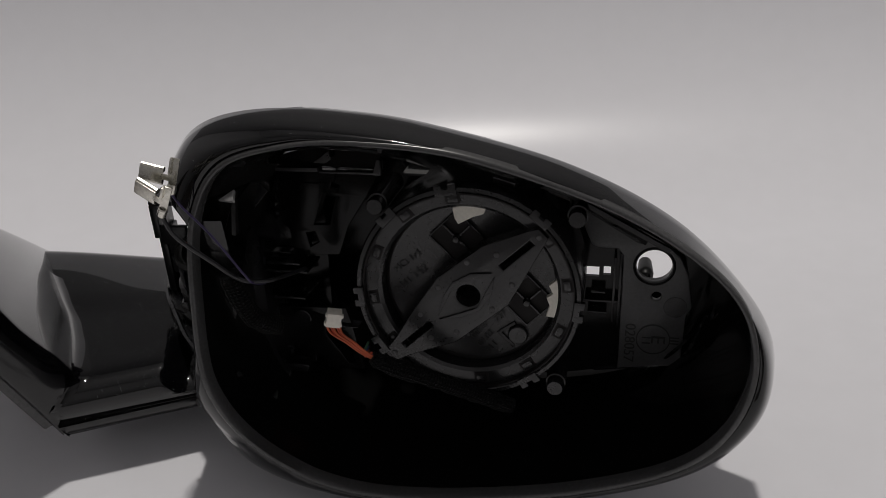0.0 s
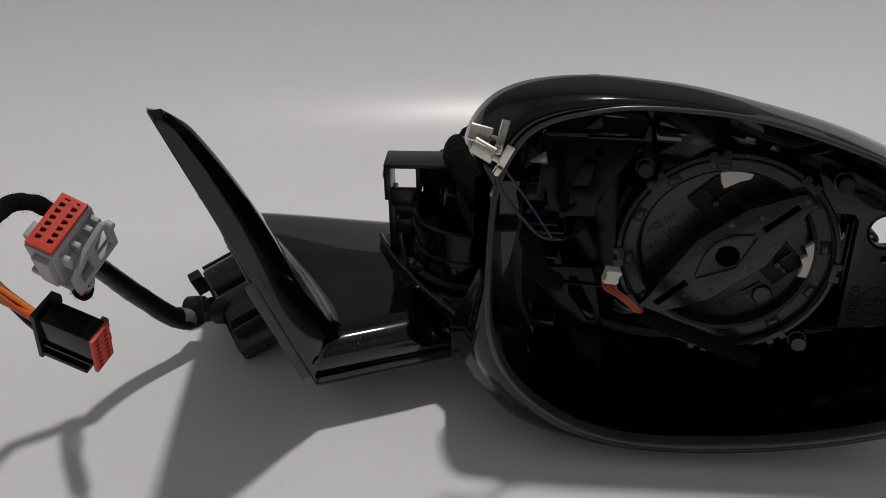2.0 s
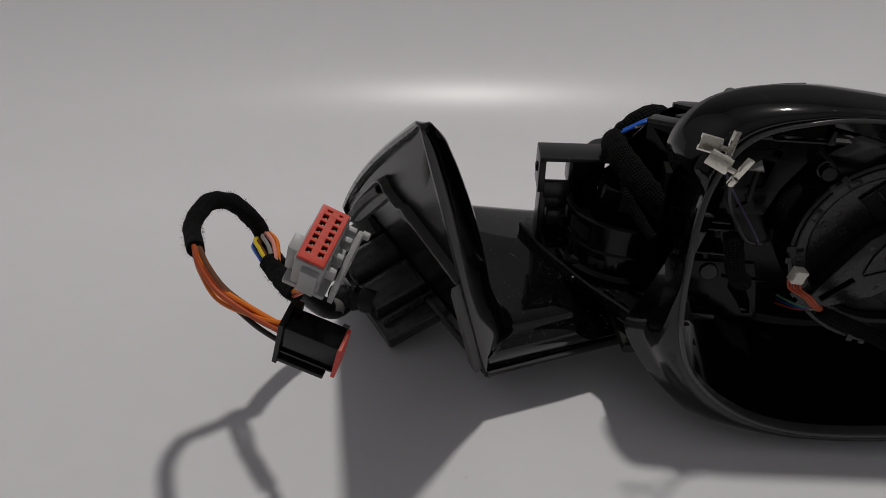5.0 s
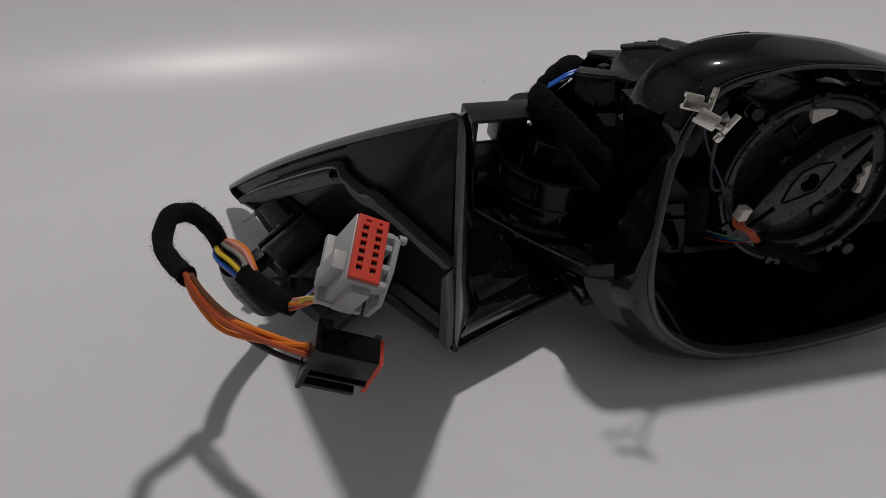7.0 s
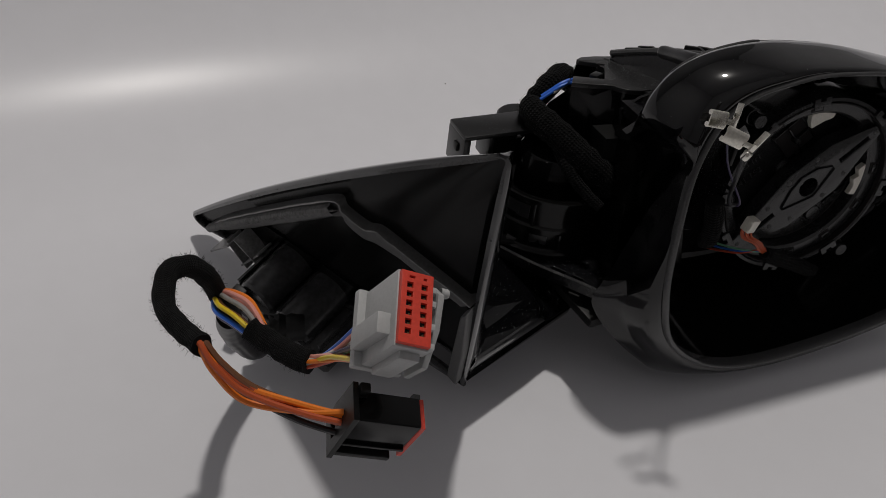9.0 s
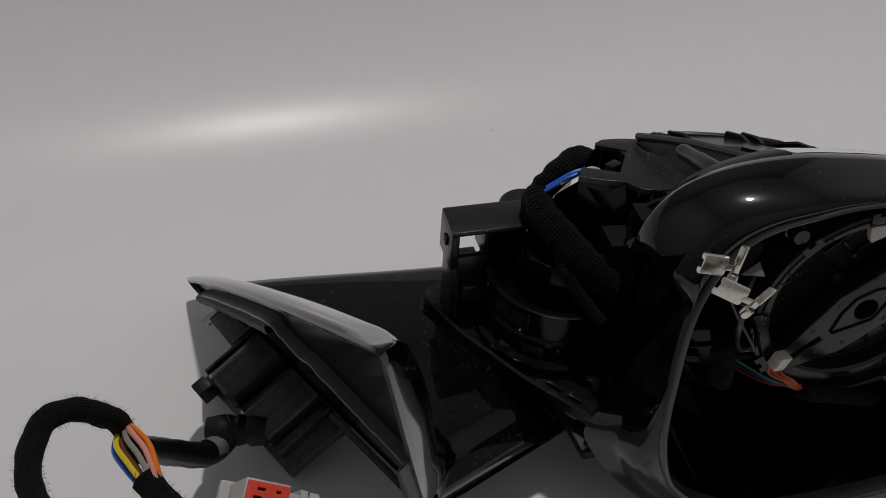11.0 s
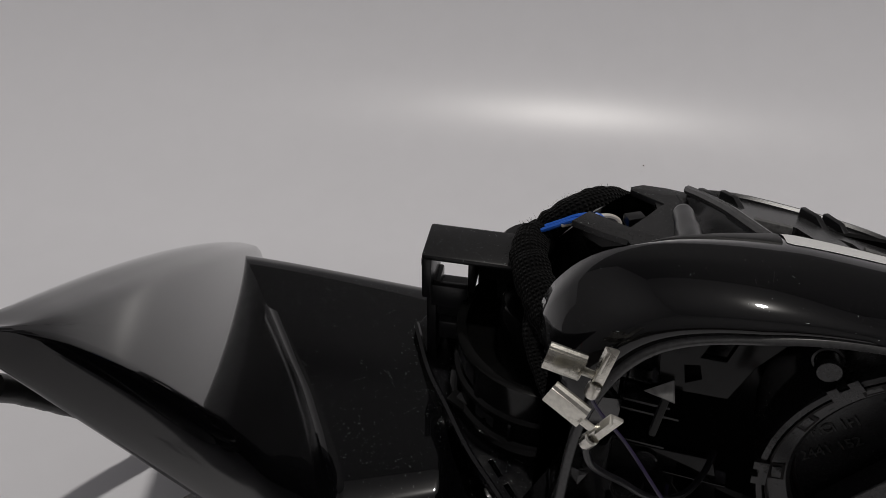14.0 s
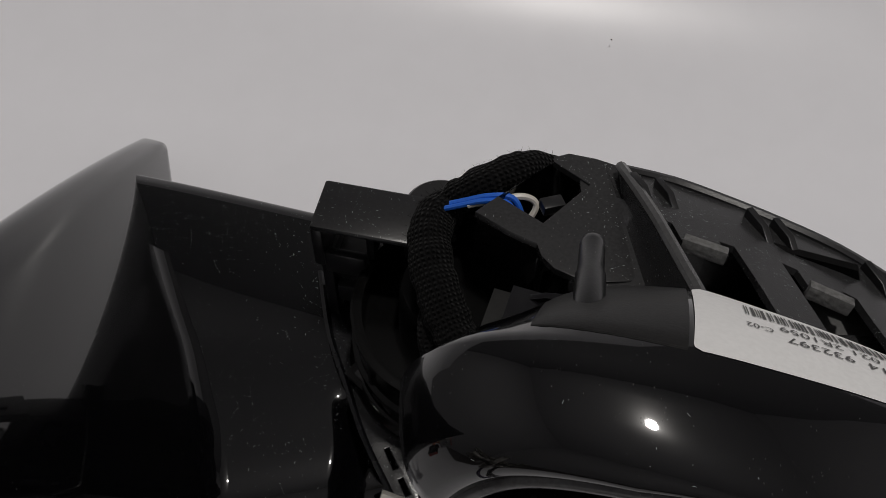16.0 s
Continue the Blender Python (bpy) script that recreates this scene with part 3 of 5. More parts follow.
for text, size, x, y, a in (("2441 152", 0.0046, -0.0250, -0.0005, 40), ("MCi 1r1", 0.0042, -0.0260, 0.0075, 38), ("00:30", 0.0040, 0.0030, -0.0215, 52), ("09.02", 0.0040, 0.0055, -0.0250, 52), ("311", 0.0040, 0.0080, -0.0285, 52), ("727", 0.0040, 0.0115, -0.0150, 50)):
    mpart("marking", words(text, size, D_FACE @ pose(x, y, 0, 0, 0, a)), MARK, "moulded lettering", disc)
for i in range(4):
    mpart("moulded_bar", box((0.0009, 0.0050, 0.0004), D_FACE @ pose(-0.0085 + 0.0022 * i, -0.0250 + 0.0010 * i, 0, 0, 0, 12), 0.0001), GREYED, "", disc)
for bits in ([(-0.0055, 0.0338), (-0.0015, 0.0352), (0.0066, 0.0346), (0.0058, 0.0325), (0.0042, 0.0318), (0.0020, 0.0312), (-0.0036, 0.0280), (-0.0048, 0.0300)],
             [(0.0318, 0.0040), (0.0343, 0.0062), (0.0368, 0.0048), (0.0362, 0.0010), (0.0372, -0.0030), (0.0392, -0.0078), (0.0350, -0.0092), (0.0310, -0.0088), (0.0322, -0.0045), (0.0310, -0.0012), (0.0335, 0.0005)]):
    mpart("gear_grease", plate(bits, 0.0022, AC @ pose(0, 0, -0.0045), bevel=0.0004), CREAM, "cream white lump at the disc's edge", disc)

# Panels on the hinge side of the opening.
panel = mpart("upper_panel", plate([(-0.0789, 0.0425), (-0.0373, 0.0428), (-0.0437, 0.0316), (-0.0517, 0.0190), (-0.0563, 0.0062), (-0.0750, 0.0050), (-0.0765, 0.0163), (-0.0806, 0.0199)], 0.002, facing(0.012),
              holes=[[(-0.0616, 0.0327), (-0.0557, 0.0310), (-0.0590, 0.0186), (-0.0664, 0.0182)], [(-0.0700, 0.0150), (-0.0655, 0.0160), (-0.0640, 0.0110), (-0.0685, 0.0082)], rect(-0.0560, 0.0352, 0.0040, 0.0035, -18)], bevel=0.0003), SHADED_BLACK, "flat black panel with a slanting slot")
# Added blind keeps the opening's top dark; its hole leaves a bright triangle.
mpart("roof_blind", plate([(-0.0860, 0.0440), (-0.0360, 0.0436), (-0.0360, 0.0500), (-0.0660, 0.0512), (-0.0800, 0.0465)], 0.0014, facing(0.0105), holes=[[(-0.0612, 0.0452), (-0.0562, 0.0468), (-0.0566, 0.0494)]]), SHADED_BLACK, "", panel)
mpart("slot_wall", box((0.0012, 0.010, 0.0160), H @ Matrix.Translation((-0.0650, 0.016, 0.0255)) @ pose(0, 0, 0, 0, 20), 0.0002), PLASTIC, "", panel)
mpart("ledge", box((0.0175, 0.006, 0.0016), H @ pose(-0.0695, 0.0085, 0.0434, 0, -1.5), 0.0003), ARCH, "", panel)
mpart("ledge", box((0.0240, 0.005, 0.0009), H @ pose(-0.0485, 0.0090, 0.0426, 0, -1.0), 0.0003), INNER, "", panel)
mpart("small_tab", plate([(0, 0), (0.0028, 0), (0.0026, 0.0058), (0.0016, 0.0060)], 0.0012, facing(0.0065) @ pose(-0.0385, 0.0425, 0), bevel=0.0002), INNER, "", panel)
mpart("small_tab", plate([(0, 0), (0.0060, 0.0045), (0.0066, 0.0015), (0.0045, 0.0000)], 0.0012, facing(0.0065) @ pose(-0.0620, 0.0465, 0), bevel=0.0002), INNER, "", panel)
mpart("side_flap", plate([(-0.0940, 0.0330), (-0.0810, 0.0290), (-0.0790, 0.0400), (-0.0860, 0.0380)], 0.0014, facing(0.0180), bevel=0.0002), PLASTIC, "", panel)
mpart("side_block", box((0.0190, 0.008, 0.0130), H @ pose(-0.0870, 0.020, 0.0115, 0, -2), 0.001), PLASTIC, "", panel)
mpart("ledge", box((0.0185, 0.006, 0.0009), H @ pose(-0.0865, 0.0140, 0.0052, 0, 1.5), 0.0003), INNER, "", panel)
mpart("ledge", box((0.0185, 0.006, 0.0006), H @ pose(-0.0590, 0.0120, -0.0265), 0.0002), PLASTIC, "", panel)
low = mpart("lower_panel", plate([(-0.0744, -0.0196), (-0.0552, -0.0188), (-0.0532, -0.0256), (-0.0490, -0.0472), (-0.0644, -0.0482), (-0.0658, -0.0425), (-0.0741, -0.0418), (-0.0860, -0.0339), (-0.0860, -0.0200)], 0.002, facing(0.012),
            holes=[[(-0.0650, -0.0230), (-0.0610, -0.0234), (-0.0532, -0.0383), (-0.0520, -0.0450), (-0.0555, -0.0455), (-0.0595, -0.0389), (-0.0648, -0.0323)]], bevel=0.0003), SHADED_BLACK, "flat black panel with a slanting slot")
mpart("round_boss", lathe([(0.0042, 0), (0.0042, 0.0012), (0.0038, 0.0015), (0, 0.0015)], facing(0.0108) @ pose(-0.0745, -0.0245, 0), 24), PLASTIC, "", low)
mpart("small_step", box((0.012, 0.010, 0.0035), H @ pose(-0.076, 0.006, -0.0435), 0.0004), PLASTIC, "", low)
mpart("hinge_post", loft([[H @ Vector((x + dx, y, z)) for dx, y in ((0, 0.0), (0.008, 0.0), (0.008, 0.02), (0, 0.02))] for x, z in ((-0.094, 0.036), (-0.094, 0.010), (-0.0925, -0.030), (-0.086, -0.050))], True, True), PLASTIC, "dark upright rib inside the housing")
mpart("hinge_post", loft([[H @ Vector((x + dx, y, z)) for dx, y in ((0, 0.016), (0.012, 0.016), (0.012, 0.03), (0, 0.03))] for x, z in ((-0.1, 0.020), (-0.1, -0.045))], True, True), BLACK, "dark upright rib inside the housing")
for z, w in ((0.0, 0.020), (0.0035, 0.014), (-0.012, 0.016)):
    mpart("shelf_rib", box((w, 0.016, 0.0010), H @ pose(-0.078, 0.012, z), 0.0002), PLASTIC)
mpart("catch", plate([(-0.1, 0.030), (-0.084, 0.040), (-0.080, 0.036), (-0.092, 0.022)], 0.004, facing(0.002), bevel=0.0003), INNER)
PR = H @ Matrix.Translation((-0.0772, -0.0392, 0.0475)) @ pose(0, 0, 0, 40, -24, 0)
# Lamp light on the prong is put into its pale colour.
prong = mpart("prong", plate([(-0.0030, 0.0002), (0.0028, 0.0016), (0.0024, -0.0026)], 0.0010, PR, bevel=0.0002), SCUFFED_LIT, "prong behind the lip, toned pale for the lamp light on it")
mpart("prong_stem", box((0.0016, 0.0026, 0.0130), H @ pose(-0.0762, -0.0375, 0.0398, 0, 6), 0.0004), BLACK, "", prong)
# Added pale ledge, meant to show lamp light falling through the slots.
mpart("light_ledge", box((0.060, 0.016, 0.0012), H @ pose(-0.002, 0.033, 0.0368), 0.0003), GREYED)
mpart("top_block", box((0.020, 0.010, 0.005), H @ pose(-0.0185, 0.034, 0.0335, 0, 2), 0.0015), INNER)
for k in range(3):
    mpart("curved_rib", tube([H @ Vector((0.048 + 0.016 * k, 0.040, -0.055 + 0.002 * k)), H @ Vector((0.075 + 0.008 * k, 0.036, -0.046)), H @ Vector((0.089 + 0.003 * k, 0.030, -0.026 + 0.006 * k))], 0.0008, 6), PLASTIC)

# Rear of the carrier: slotted arch, flat shelf with a square hole, post.
def arch(x, y):
    return Vector((x, y, skirt_top(x) - 0.0012 - (0.29 + 3.0 * max(x + 0.022, 0)) * max(y - 0.012, 0) - 2.0 * max(y - 0.045, 0) ** 2))


def arch_at(u, v, up=0.0):
    """A place on the arch: u along it, v the share from its front edge to its crest; the pattern leans."""
    crest = 0.0665 - 0.20 * (u + 0.072) if u < 0.03 else 0.046 - 0.10 * (u - 0.03)
    y = 0.010 + (crest - 0.010) * v
    x = u - 0.45 * (y - 0.034)
    return H @ (arch(x, y) + Vector((0, 0, up)))


def arch_patch(u0, u1, nu, nv, cut):
    """The arch, 2 mm thick, without the cells whose middle lies in a cut (u0, u1, v0, v1)."""
    bm = bmesh.new()
    grid = [[bm.verts.new(arch_at(u0 + (u1 - u0) * i / nu, j / nv)) for j in range(nv + 1)] for i in range(nu + 1)]
    for i in range(nu):
        for j in range(nv):
            u, v = u0 + (u1 - u0) * (i + 0.5) / nu, (j + 0.5) / nv
            if not any(a < u < b and c < v < d for a, b, c, d in cut):
                bm.faces.new((grid[i][j], grid[i + 1][j], grid[i + 1][j + 1], grid[i][j + 1]))
    bmesh.ops.delete(bm, geom=[v for v in bm.verts if not v.link_faces], context="VERTS")
    bmesh.ops.solidify(bm, geom=list(bm.faces), thickness=0.0018)
    return bm


slots = []
for k in range(5):
    u = -0.0620 + 0.0275 * k
    slots += [(u, u + 0.0030, 0.10, 0.58), (u, u + 0.0160, 0.10, 0.46), (u + 0.0130, u + 0.0160, 0.10, 0.56)]
arch_part = mpart("slotted_arch", arch_patch(-0.0635, 0.064, 150, 50, slots), ARCH, "dusty black slotted carrier arch behind the bezel", smooth=60)
for k in range(4):
    u = -0.0540 + 0.0275 * k
    a, b, c = arch_at(u - 0.0048, 0.47), arch_at(u + 0.0048, 0.47), arch_at(u, 0.55)
    mpart("foam_pad", box((0.0102, 0.0030, 0.0034), axes((a + b) / 2, b - a, c - (a + b) / 2) @ pose(0, 0, -0.0006), 0.0003), FOAM, "grey foam pad on the arch", arch_part)
    for du in (-0.0075, -0.0015):
        p, q = arch_at(u + du, 0.72, 0.0008), arch_at(u + du - 0.002, 0.97, 0.0008)
        fin = [(-0.001, -0.002), (0.012, -0.002), (0.011, 0.0020), (0.004, 0.0016)]
        mpart("fin", plate(fin, 0.0013, axes(p, q - p, HZ), bevel=0.0002), SATIN, "", arch_part)
rim_line = [arch_at(-0.0635, t, 0.0010) for t in (i / 10 for i in range(11))]
mpart("arch_rim", tube(rim_line, 0.0015, 8, 3), RIM_SATIN, "", arch_part)
mpart("arch_crest", tube([arch_at(-0.0635 + 0.1275 * t, 1.0) for t in (i / 10 for i in range(11))], 0.0015, 8, 3), SATIN, "", arch_part)

SHELF = H @ Matrix.Translation((0, 0, 0.0360))
shelf_line = [(-0.0660, 0.0640), (-0.0740, 0.0672), (-0.0841, 0.0682), (-0.0913, 0.0676), (-0.0946, 0.0650), (-0.0944, 0.0634), (-0.0834, 0.0583), (-0.0919, 0.0405), (-0.1050, 0.0455), (-0.1088, 0.0386),
              (-0.0990, 0.0353), (-0.0917, 0.0338), (-0.0897, 0.0304), (-0.0860, 0.0277), (-0.0810, 0.0267), (-0.0735, 0.0279), (-0.0680, 0.0300), (-0.0668, 0.0330), (-0.0640, 0.0380)]
shelf = mpart("hinge_shelf", plate(shelf_line, 0.0018, SHELF, bevel=0.0002), ARCH, "dusty flat black shelf with a square notch")


def curtain(name, line, top, down, parent=None, mat=SHADED_BLACK):
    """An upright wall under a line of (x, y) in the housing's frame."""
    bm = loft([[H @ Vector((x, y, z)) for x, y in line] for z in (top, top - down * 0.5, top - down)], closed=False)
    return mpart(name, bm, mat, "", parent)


# The walls' black includes the shade under the shelf.
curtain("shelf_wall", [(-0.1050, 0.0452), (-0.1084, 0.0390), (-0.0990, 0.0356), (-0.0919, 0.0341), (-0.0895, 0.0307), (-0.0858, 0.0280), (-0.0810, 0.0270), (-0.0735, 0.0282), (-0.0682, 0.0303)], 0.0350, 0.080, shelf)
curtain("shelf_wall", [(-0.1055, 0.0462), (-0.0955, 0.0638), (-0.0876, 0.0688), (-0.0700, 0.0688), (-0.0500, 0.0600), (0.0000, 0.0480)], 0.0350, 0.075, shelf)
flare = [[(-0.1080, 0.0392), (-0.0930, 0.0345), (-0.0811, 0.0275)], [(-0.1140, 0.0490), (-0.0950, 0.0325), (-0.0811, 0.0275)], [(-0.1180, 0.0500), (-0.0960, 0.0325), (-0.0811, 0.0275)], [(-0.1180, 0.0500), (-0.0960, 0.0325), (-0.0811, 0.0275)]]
mpart("shelf_wall", loft([[H @ Vector((x, y, z)) for x, y in row] for row, z in zip(flare, (0.0352, 0.0230, 0.0050, -0.0400))], closed=False), SHADED_BLACK, "", shelf)
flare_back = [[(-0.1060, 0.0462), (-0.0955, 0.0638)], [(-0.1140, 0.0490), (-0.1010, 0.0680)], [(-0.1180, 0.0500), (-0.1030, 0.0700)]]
mpart("shelf_wall", loft([[H @ Vector((x, y, z)) for x, y in row] for row, z in zip(flare_back, (0.0352, 0.0230, -0.0100))], closed=False), SHADED_BLACK, "", shelf)
mpart("hole_peg", box((0.006, 0.004, 0.003), H @ Matrix.Translation((-0.0915, 0.0500, 0.0345)) @ pose(0, 0, 0, 0, 0, 35), 0.0005), SATIN, "", shelf)
for x in (-0.0905, -0.0880):
    mpart("wall_rib", box((0.0012, 0.0020, 0.040), H @ Matrix.Translation((x, 0.0310 + 0.7 * (-0.0880 - x), 0.0140)), 0.0003), PLASTIC, "", shelf)
apron = []
for t in (i / 12 for i in range(13)):
    p = H.inverted() @ arch_at(-0.0635, t, -0.0012)
    edge_x = -0.0742 - 0.0065 * smoothstep(0.018, 0.030, p.y) - 0.006 * smoothstep(0.045, 0.060, p.y)
    level = 0.0364
    apron.append([H @ p, H @ Vector((p.x - 0.0012, p.y, p.z - 0.0040)), H @ Vector((p.x - 0.0030, p.y, level + 0.0010)), H @ Vector((min(p.x - 0.0045, edge_x * 0.5 + p.x * 0.5), p.y, level)), H @ Vector((min(edge_x, p.x - 0.006), p.y, level)), H @ Vector((min(edge_x, p.x - 0.006), p.y, level - 0.004))])
mpart("shelf_apron", loft(apron, closed=False), ARCH, "", shelf)
post_way = H.to_3x3() @ Vector((-0.0027, 0.0201, -0.0035))
post_m = Matrix.Translation(H @ Vector((-0.0764, 0.0020, 0.0600))) @ post_way.to_track_quat("Z", "Y").to_matrix().to_4x4()
mpart("post", lathe([(0.0033, -0.006), (0.0032, 0.0080), (0.0028, 0.0086), (0.0028, 0.0178), (0.0025, 0.0194), (0.0015, 0.0204), (0, 0.0207)], post_m, 28), SATIN, "rounded black plastic post")

# Barcode label, folded over the rear edge of the bezel.
def skirt_curve(w):
    """The upper side of the bezel's skirt at a share w of its depth, as arrays of x, y and z in the housing's frame."""
    pts = sorted(((q.x, q.y, q.z) for q in (H.inverted() @ p for p in rear_loop(w)) if q.z > 0.0), key=lambda q: q[0])
    return [np.array(c) for c in zip(*pts)]


SKIRT = [skirt_curve(i / 20) for i in range(19)]
LABEL_DEEP = 0.0262


def label_point(u, v):
    """u along the label, v across it from its rear edge."""
    x, k = -0.0572 + u, min(v / LABEL_DEEP, 1.0) * 15.5
    i = int(k)
    a, b = ([float(np.interp(x, c[0], c[n])) for n in (1, 2)] for c in (SKIRT[i], SKIRT[i + 1]))
    y, z = (p + (q - p) * (k - i) for p, q in zip(a, b))
    return H @ Vector((x, y + 0.0001, z + 0.0004 - 0.00036 * smoothstep(8.0, 15.0, k)))


def band_point(x, k, up):
    """On the skirt at a depth k of its curves, raised by up."""
    i = int(k)
    a, b = ([float(np.interp(x, c[0], c[n])) for n in (1, 2)] for c in (SKIRT[i], SKIRT[i + 1]))
    y, z = (p + (q - p) * (k - i) for p, q in zip(a, b))
    return H @ Vector((x, y + up * 0.35, z + up))


band_rows = []
for k, up in ((0.0, 0.0002), (1.0, 0.0005), (4.0, 0.0005), (7.0, 0.0005), (10.0, 0.0005), (13.0, 0.0005), (15.2, 0.0004), (15.6, 0.0002), (15.9, -0.0006)):
    ends = [band_point(-0.0850 - 0.0010 * k / 12 + 0.0003, k, -0.0006), band_point(-0.0850 - 0.0010 * k / 12 + 0.0008, k, up * 0.6)]
    band_rows.append(ends + [band_point(-0.0838 + 0.0256 * i / 40, k, up) for i in range(41)])
mpart("rear_band", loft(band_rows, closed=False), BLACK, "dusty matt black band along the bezel's rear edge", bezel)
def label_side(v):
    """How far the rounded corners draw the label's ends in."""
    d = min(v, LABEL_DEEP - v)
    return 0.0016 - math.sqrt(max(0.0, 0.0016 ** 2 - (0.0016 - min(d, 0.0016)) ** 2))


label_rows = []
for j in range(33):
    v = LABEL_DEEP * j / 32
    label_rows.append([label_point(label_side(v) + (0.066 - 2 * label_side(v)) * i / 40, v) for i in range(41)])
label = mpart("barcode_label", loft(label_rows, closed=False), PAPER, "white paper barcode label on the bezel top")


def label_bar(u0, u1, v0, v1):
    up = HZ * 0.00025
    return mpart("printed_bar", loft([[label_point(u, v0 + (v1 - v0) * j / 4) + up for u in (u0, u1)] for j in range(5)], closed=False), INK, "", label)


def label_words(text, size, u, v, wide=1.0):
    """Printed words that read from the bezel's rear, bent over the label; u, v: their middle."""
    me = words(text, size, Matrix.Diagonal((wide, 1, 1, 1)), 0.0)
    for p in me.vertices:
        p.co = label_point(u - p.co.x, v + p.co.y) + HZ * 0.00025
    return mpart("printed_words", me, INK, "", label)


rnd = random.Random(4)
u = 0.0100
while u < 0.0580:
    w = rnd.choice((0.00022, 0.00022, 0.00045, 0.0007))
    label_bar(u, u + w, 0.0030, 0.0080)
    u += w + rnd.choice((0.0003, 0.0003, 0.0006))
label_words("2065 5116 021 2R1059", 0.0034, 0.0350, 0.0104, 1.18)
label_words("C-02", 0.0026, 0.0122, 0.0128)
label_words("170214  932397", 0.0034, 0.0310, 0.0146, 1.25)

# ---- the sail plate, arm and hinge ----
A, B, C = Vector((-0.2015, -0.0530, 0.1735)), Vector((-0.1664, -0.0002, 0.0190)), Vector((-0.2385, 0.1795, 0.0030))
N = (B - A).cross(C - A).normalized()
N = N if N.x > 0 else -N
PX = (C - A).normalized()
PY = N.cross(PX)
SP = Matrix.Translation(A) @ Matrix((PX, PY, N)).transposed().to_4x4()       # x from A to C, z outwards


def flat(p):
    q = SP.inverted() @ Vector(p)
    return q.x, q.y


def rounded(corners, radii, n=8):
    """A polygon with rounded corners."""
    out, k = [], len(corners)
    for i, (p, r) in enumerate(zip(corners, radii)):
        p = Vector(p)
        a, b = (Vector(corners[i - 1]) - p).normalized(), (Vector(corners[(i + 1) % k]) - p).normalized()
        half = a.angle(b) / 2
        d = r / math.tan(half)
        c = p + (a + b).normalized() * (r / math.sin(half))
        s, e = p + a * d - c, p + b * d - c
        a0 = math.atan2(s.y, s.x)
        da = (math.atan2(e.y, e.x) - a0 + math.pi) % (2 * math.pi) - math.pi
        out += [(c.x + r * math.cos(a0 + da * j / n), c.y + r * math.sin(a0 + da * j / n)) for j in range(n + 1)]
    return out


def densely(line, step=0.003):
    """The same closed line with more points."""
    out = []
    for i, p in enumerate(line):
        a, b = Vector(p), Vector(line[(i + 1) % len(line)])
        n = max(1, int((b - a).length / step))
        out += [tuple(a.lerp(b, k / n)) for k in range(n)]
    return out


fa, fb, fc = flat(A), flat(B), flat(C)
SPAN = (C - A).length


def cut_in(x, y):
    """Draws the lower edge, from B to C, inwards in a shallow bow."""
    b, c = Vector(fb), Vector(fc)
    d = (c - b).normalized()
    k = (Vector((x, y)) - b).dot(d) / (c - b).length
    off = abs((Vector((x, y)) - b).dot(Vector((-d.y, d.x))))
    s = 0.0095 * math.sin(math.pi * min(max(k, 0.0), 1.0) ** 0.65) * (1 - smoothstep(0.001, 0.006, off))
    return x - d.y * s, y + d.x * s


sail_line = [(x, y + 0.0055 * max(0.0, 4 * (x / SPAN) * (1 - x / SPAN)) * smoothstep(-0.012, 0.0, y)) for x, y in densely(rounded([fa, fb, fc], [0.0022, 0.0030, 0.0065]))]
sail_line = [cut_in(x, y) for x, y in sail_line]
middle = Vector(((fa[0] + fb[0] + fc[0]) / 3, (fa[1] + fb[1] + fc[1]) / 3))


def corner_weights(x, y):
    m = Matrix(((fa[0], fb[0], fc[0]), (fa[1], fb[1], fc[1]), (1, 1, 1)))
    w = m.inverted() @ Vector((x, y, 1))
    return [max(v, 0.0) for v in w]


def swell(x, y):
    """Height of the plate's outer face over its inner plane."""
    wa, wb, wc = corner_weights(x, y)
    thin = 1 - max(wa, wb, wc)
    return 0.0015 + 0.0030 * smoothstep(0.0, 0.12, thin) + 0.0095 * min(1.0, 4 * wa * wb) ** 0.8 + 0.0075 * min(1.0, 4 * wb * wc) ** 0.8 + 0.0045 * min(1.0, 4 * wa * wc) ** 0.7 + 0.0062 * min(max((wb - 0.30) / 0.50, 0.0), 1.0) * smoothstep(0.0, 0.15, wa) * (1 - smoothstep(0.15, 0.38, wa))


HALVES = [(Vector(b) - Vector(a)).angle(Vector(c) - Vector(a)) / 2 for a, b, c in ((fa, fb, fc), (fb, fc, fa), (fc, fa, fb))]


def inset_line(d):
    n, out = len(sail_line), []
    for i in range(n):
        p, a, b = Vector(sail_line[i]), Vector(sail_line[i - 1]), Vector(sail_line[(i + 1) % n])
        t = (b - a).normalized()
        nrm = Vector((-t.y, t.x))
        if nrm.dot(middle - p) < 0:
            nrm = -nrm
        room = min(max(r, (p - Vector(q)).length * math.sin(h)) for q, r, h in zip((fa, fb, fc), (0.0022, 0.0030, 0.0065), HALVES))
        out.append(p + nrm * room * (1 - math.exp(-d / room)))
    return out


def resample(line, n):
    """Even points along a closed line."""
    line = [Vector(p) for p in line]
    line.append(line[0])
    at = np.cumsum([0] + [(b - a).length for a, b in zip(line, line[1:])])
    want = np.linspace(0, at[-1], n, endpoint=False)
    return [(float(x), float(y)) for x, y in zip(np.interp(want, at, [p.x for p in line]), np.interp(want, at, [p.y for p in line]))]


sail_line = resample(sail_line, 210)


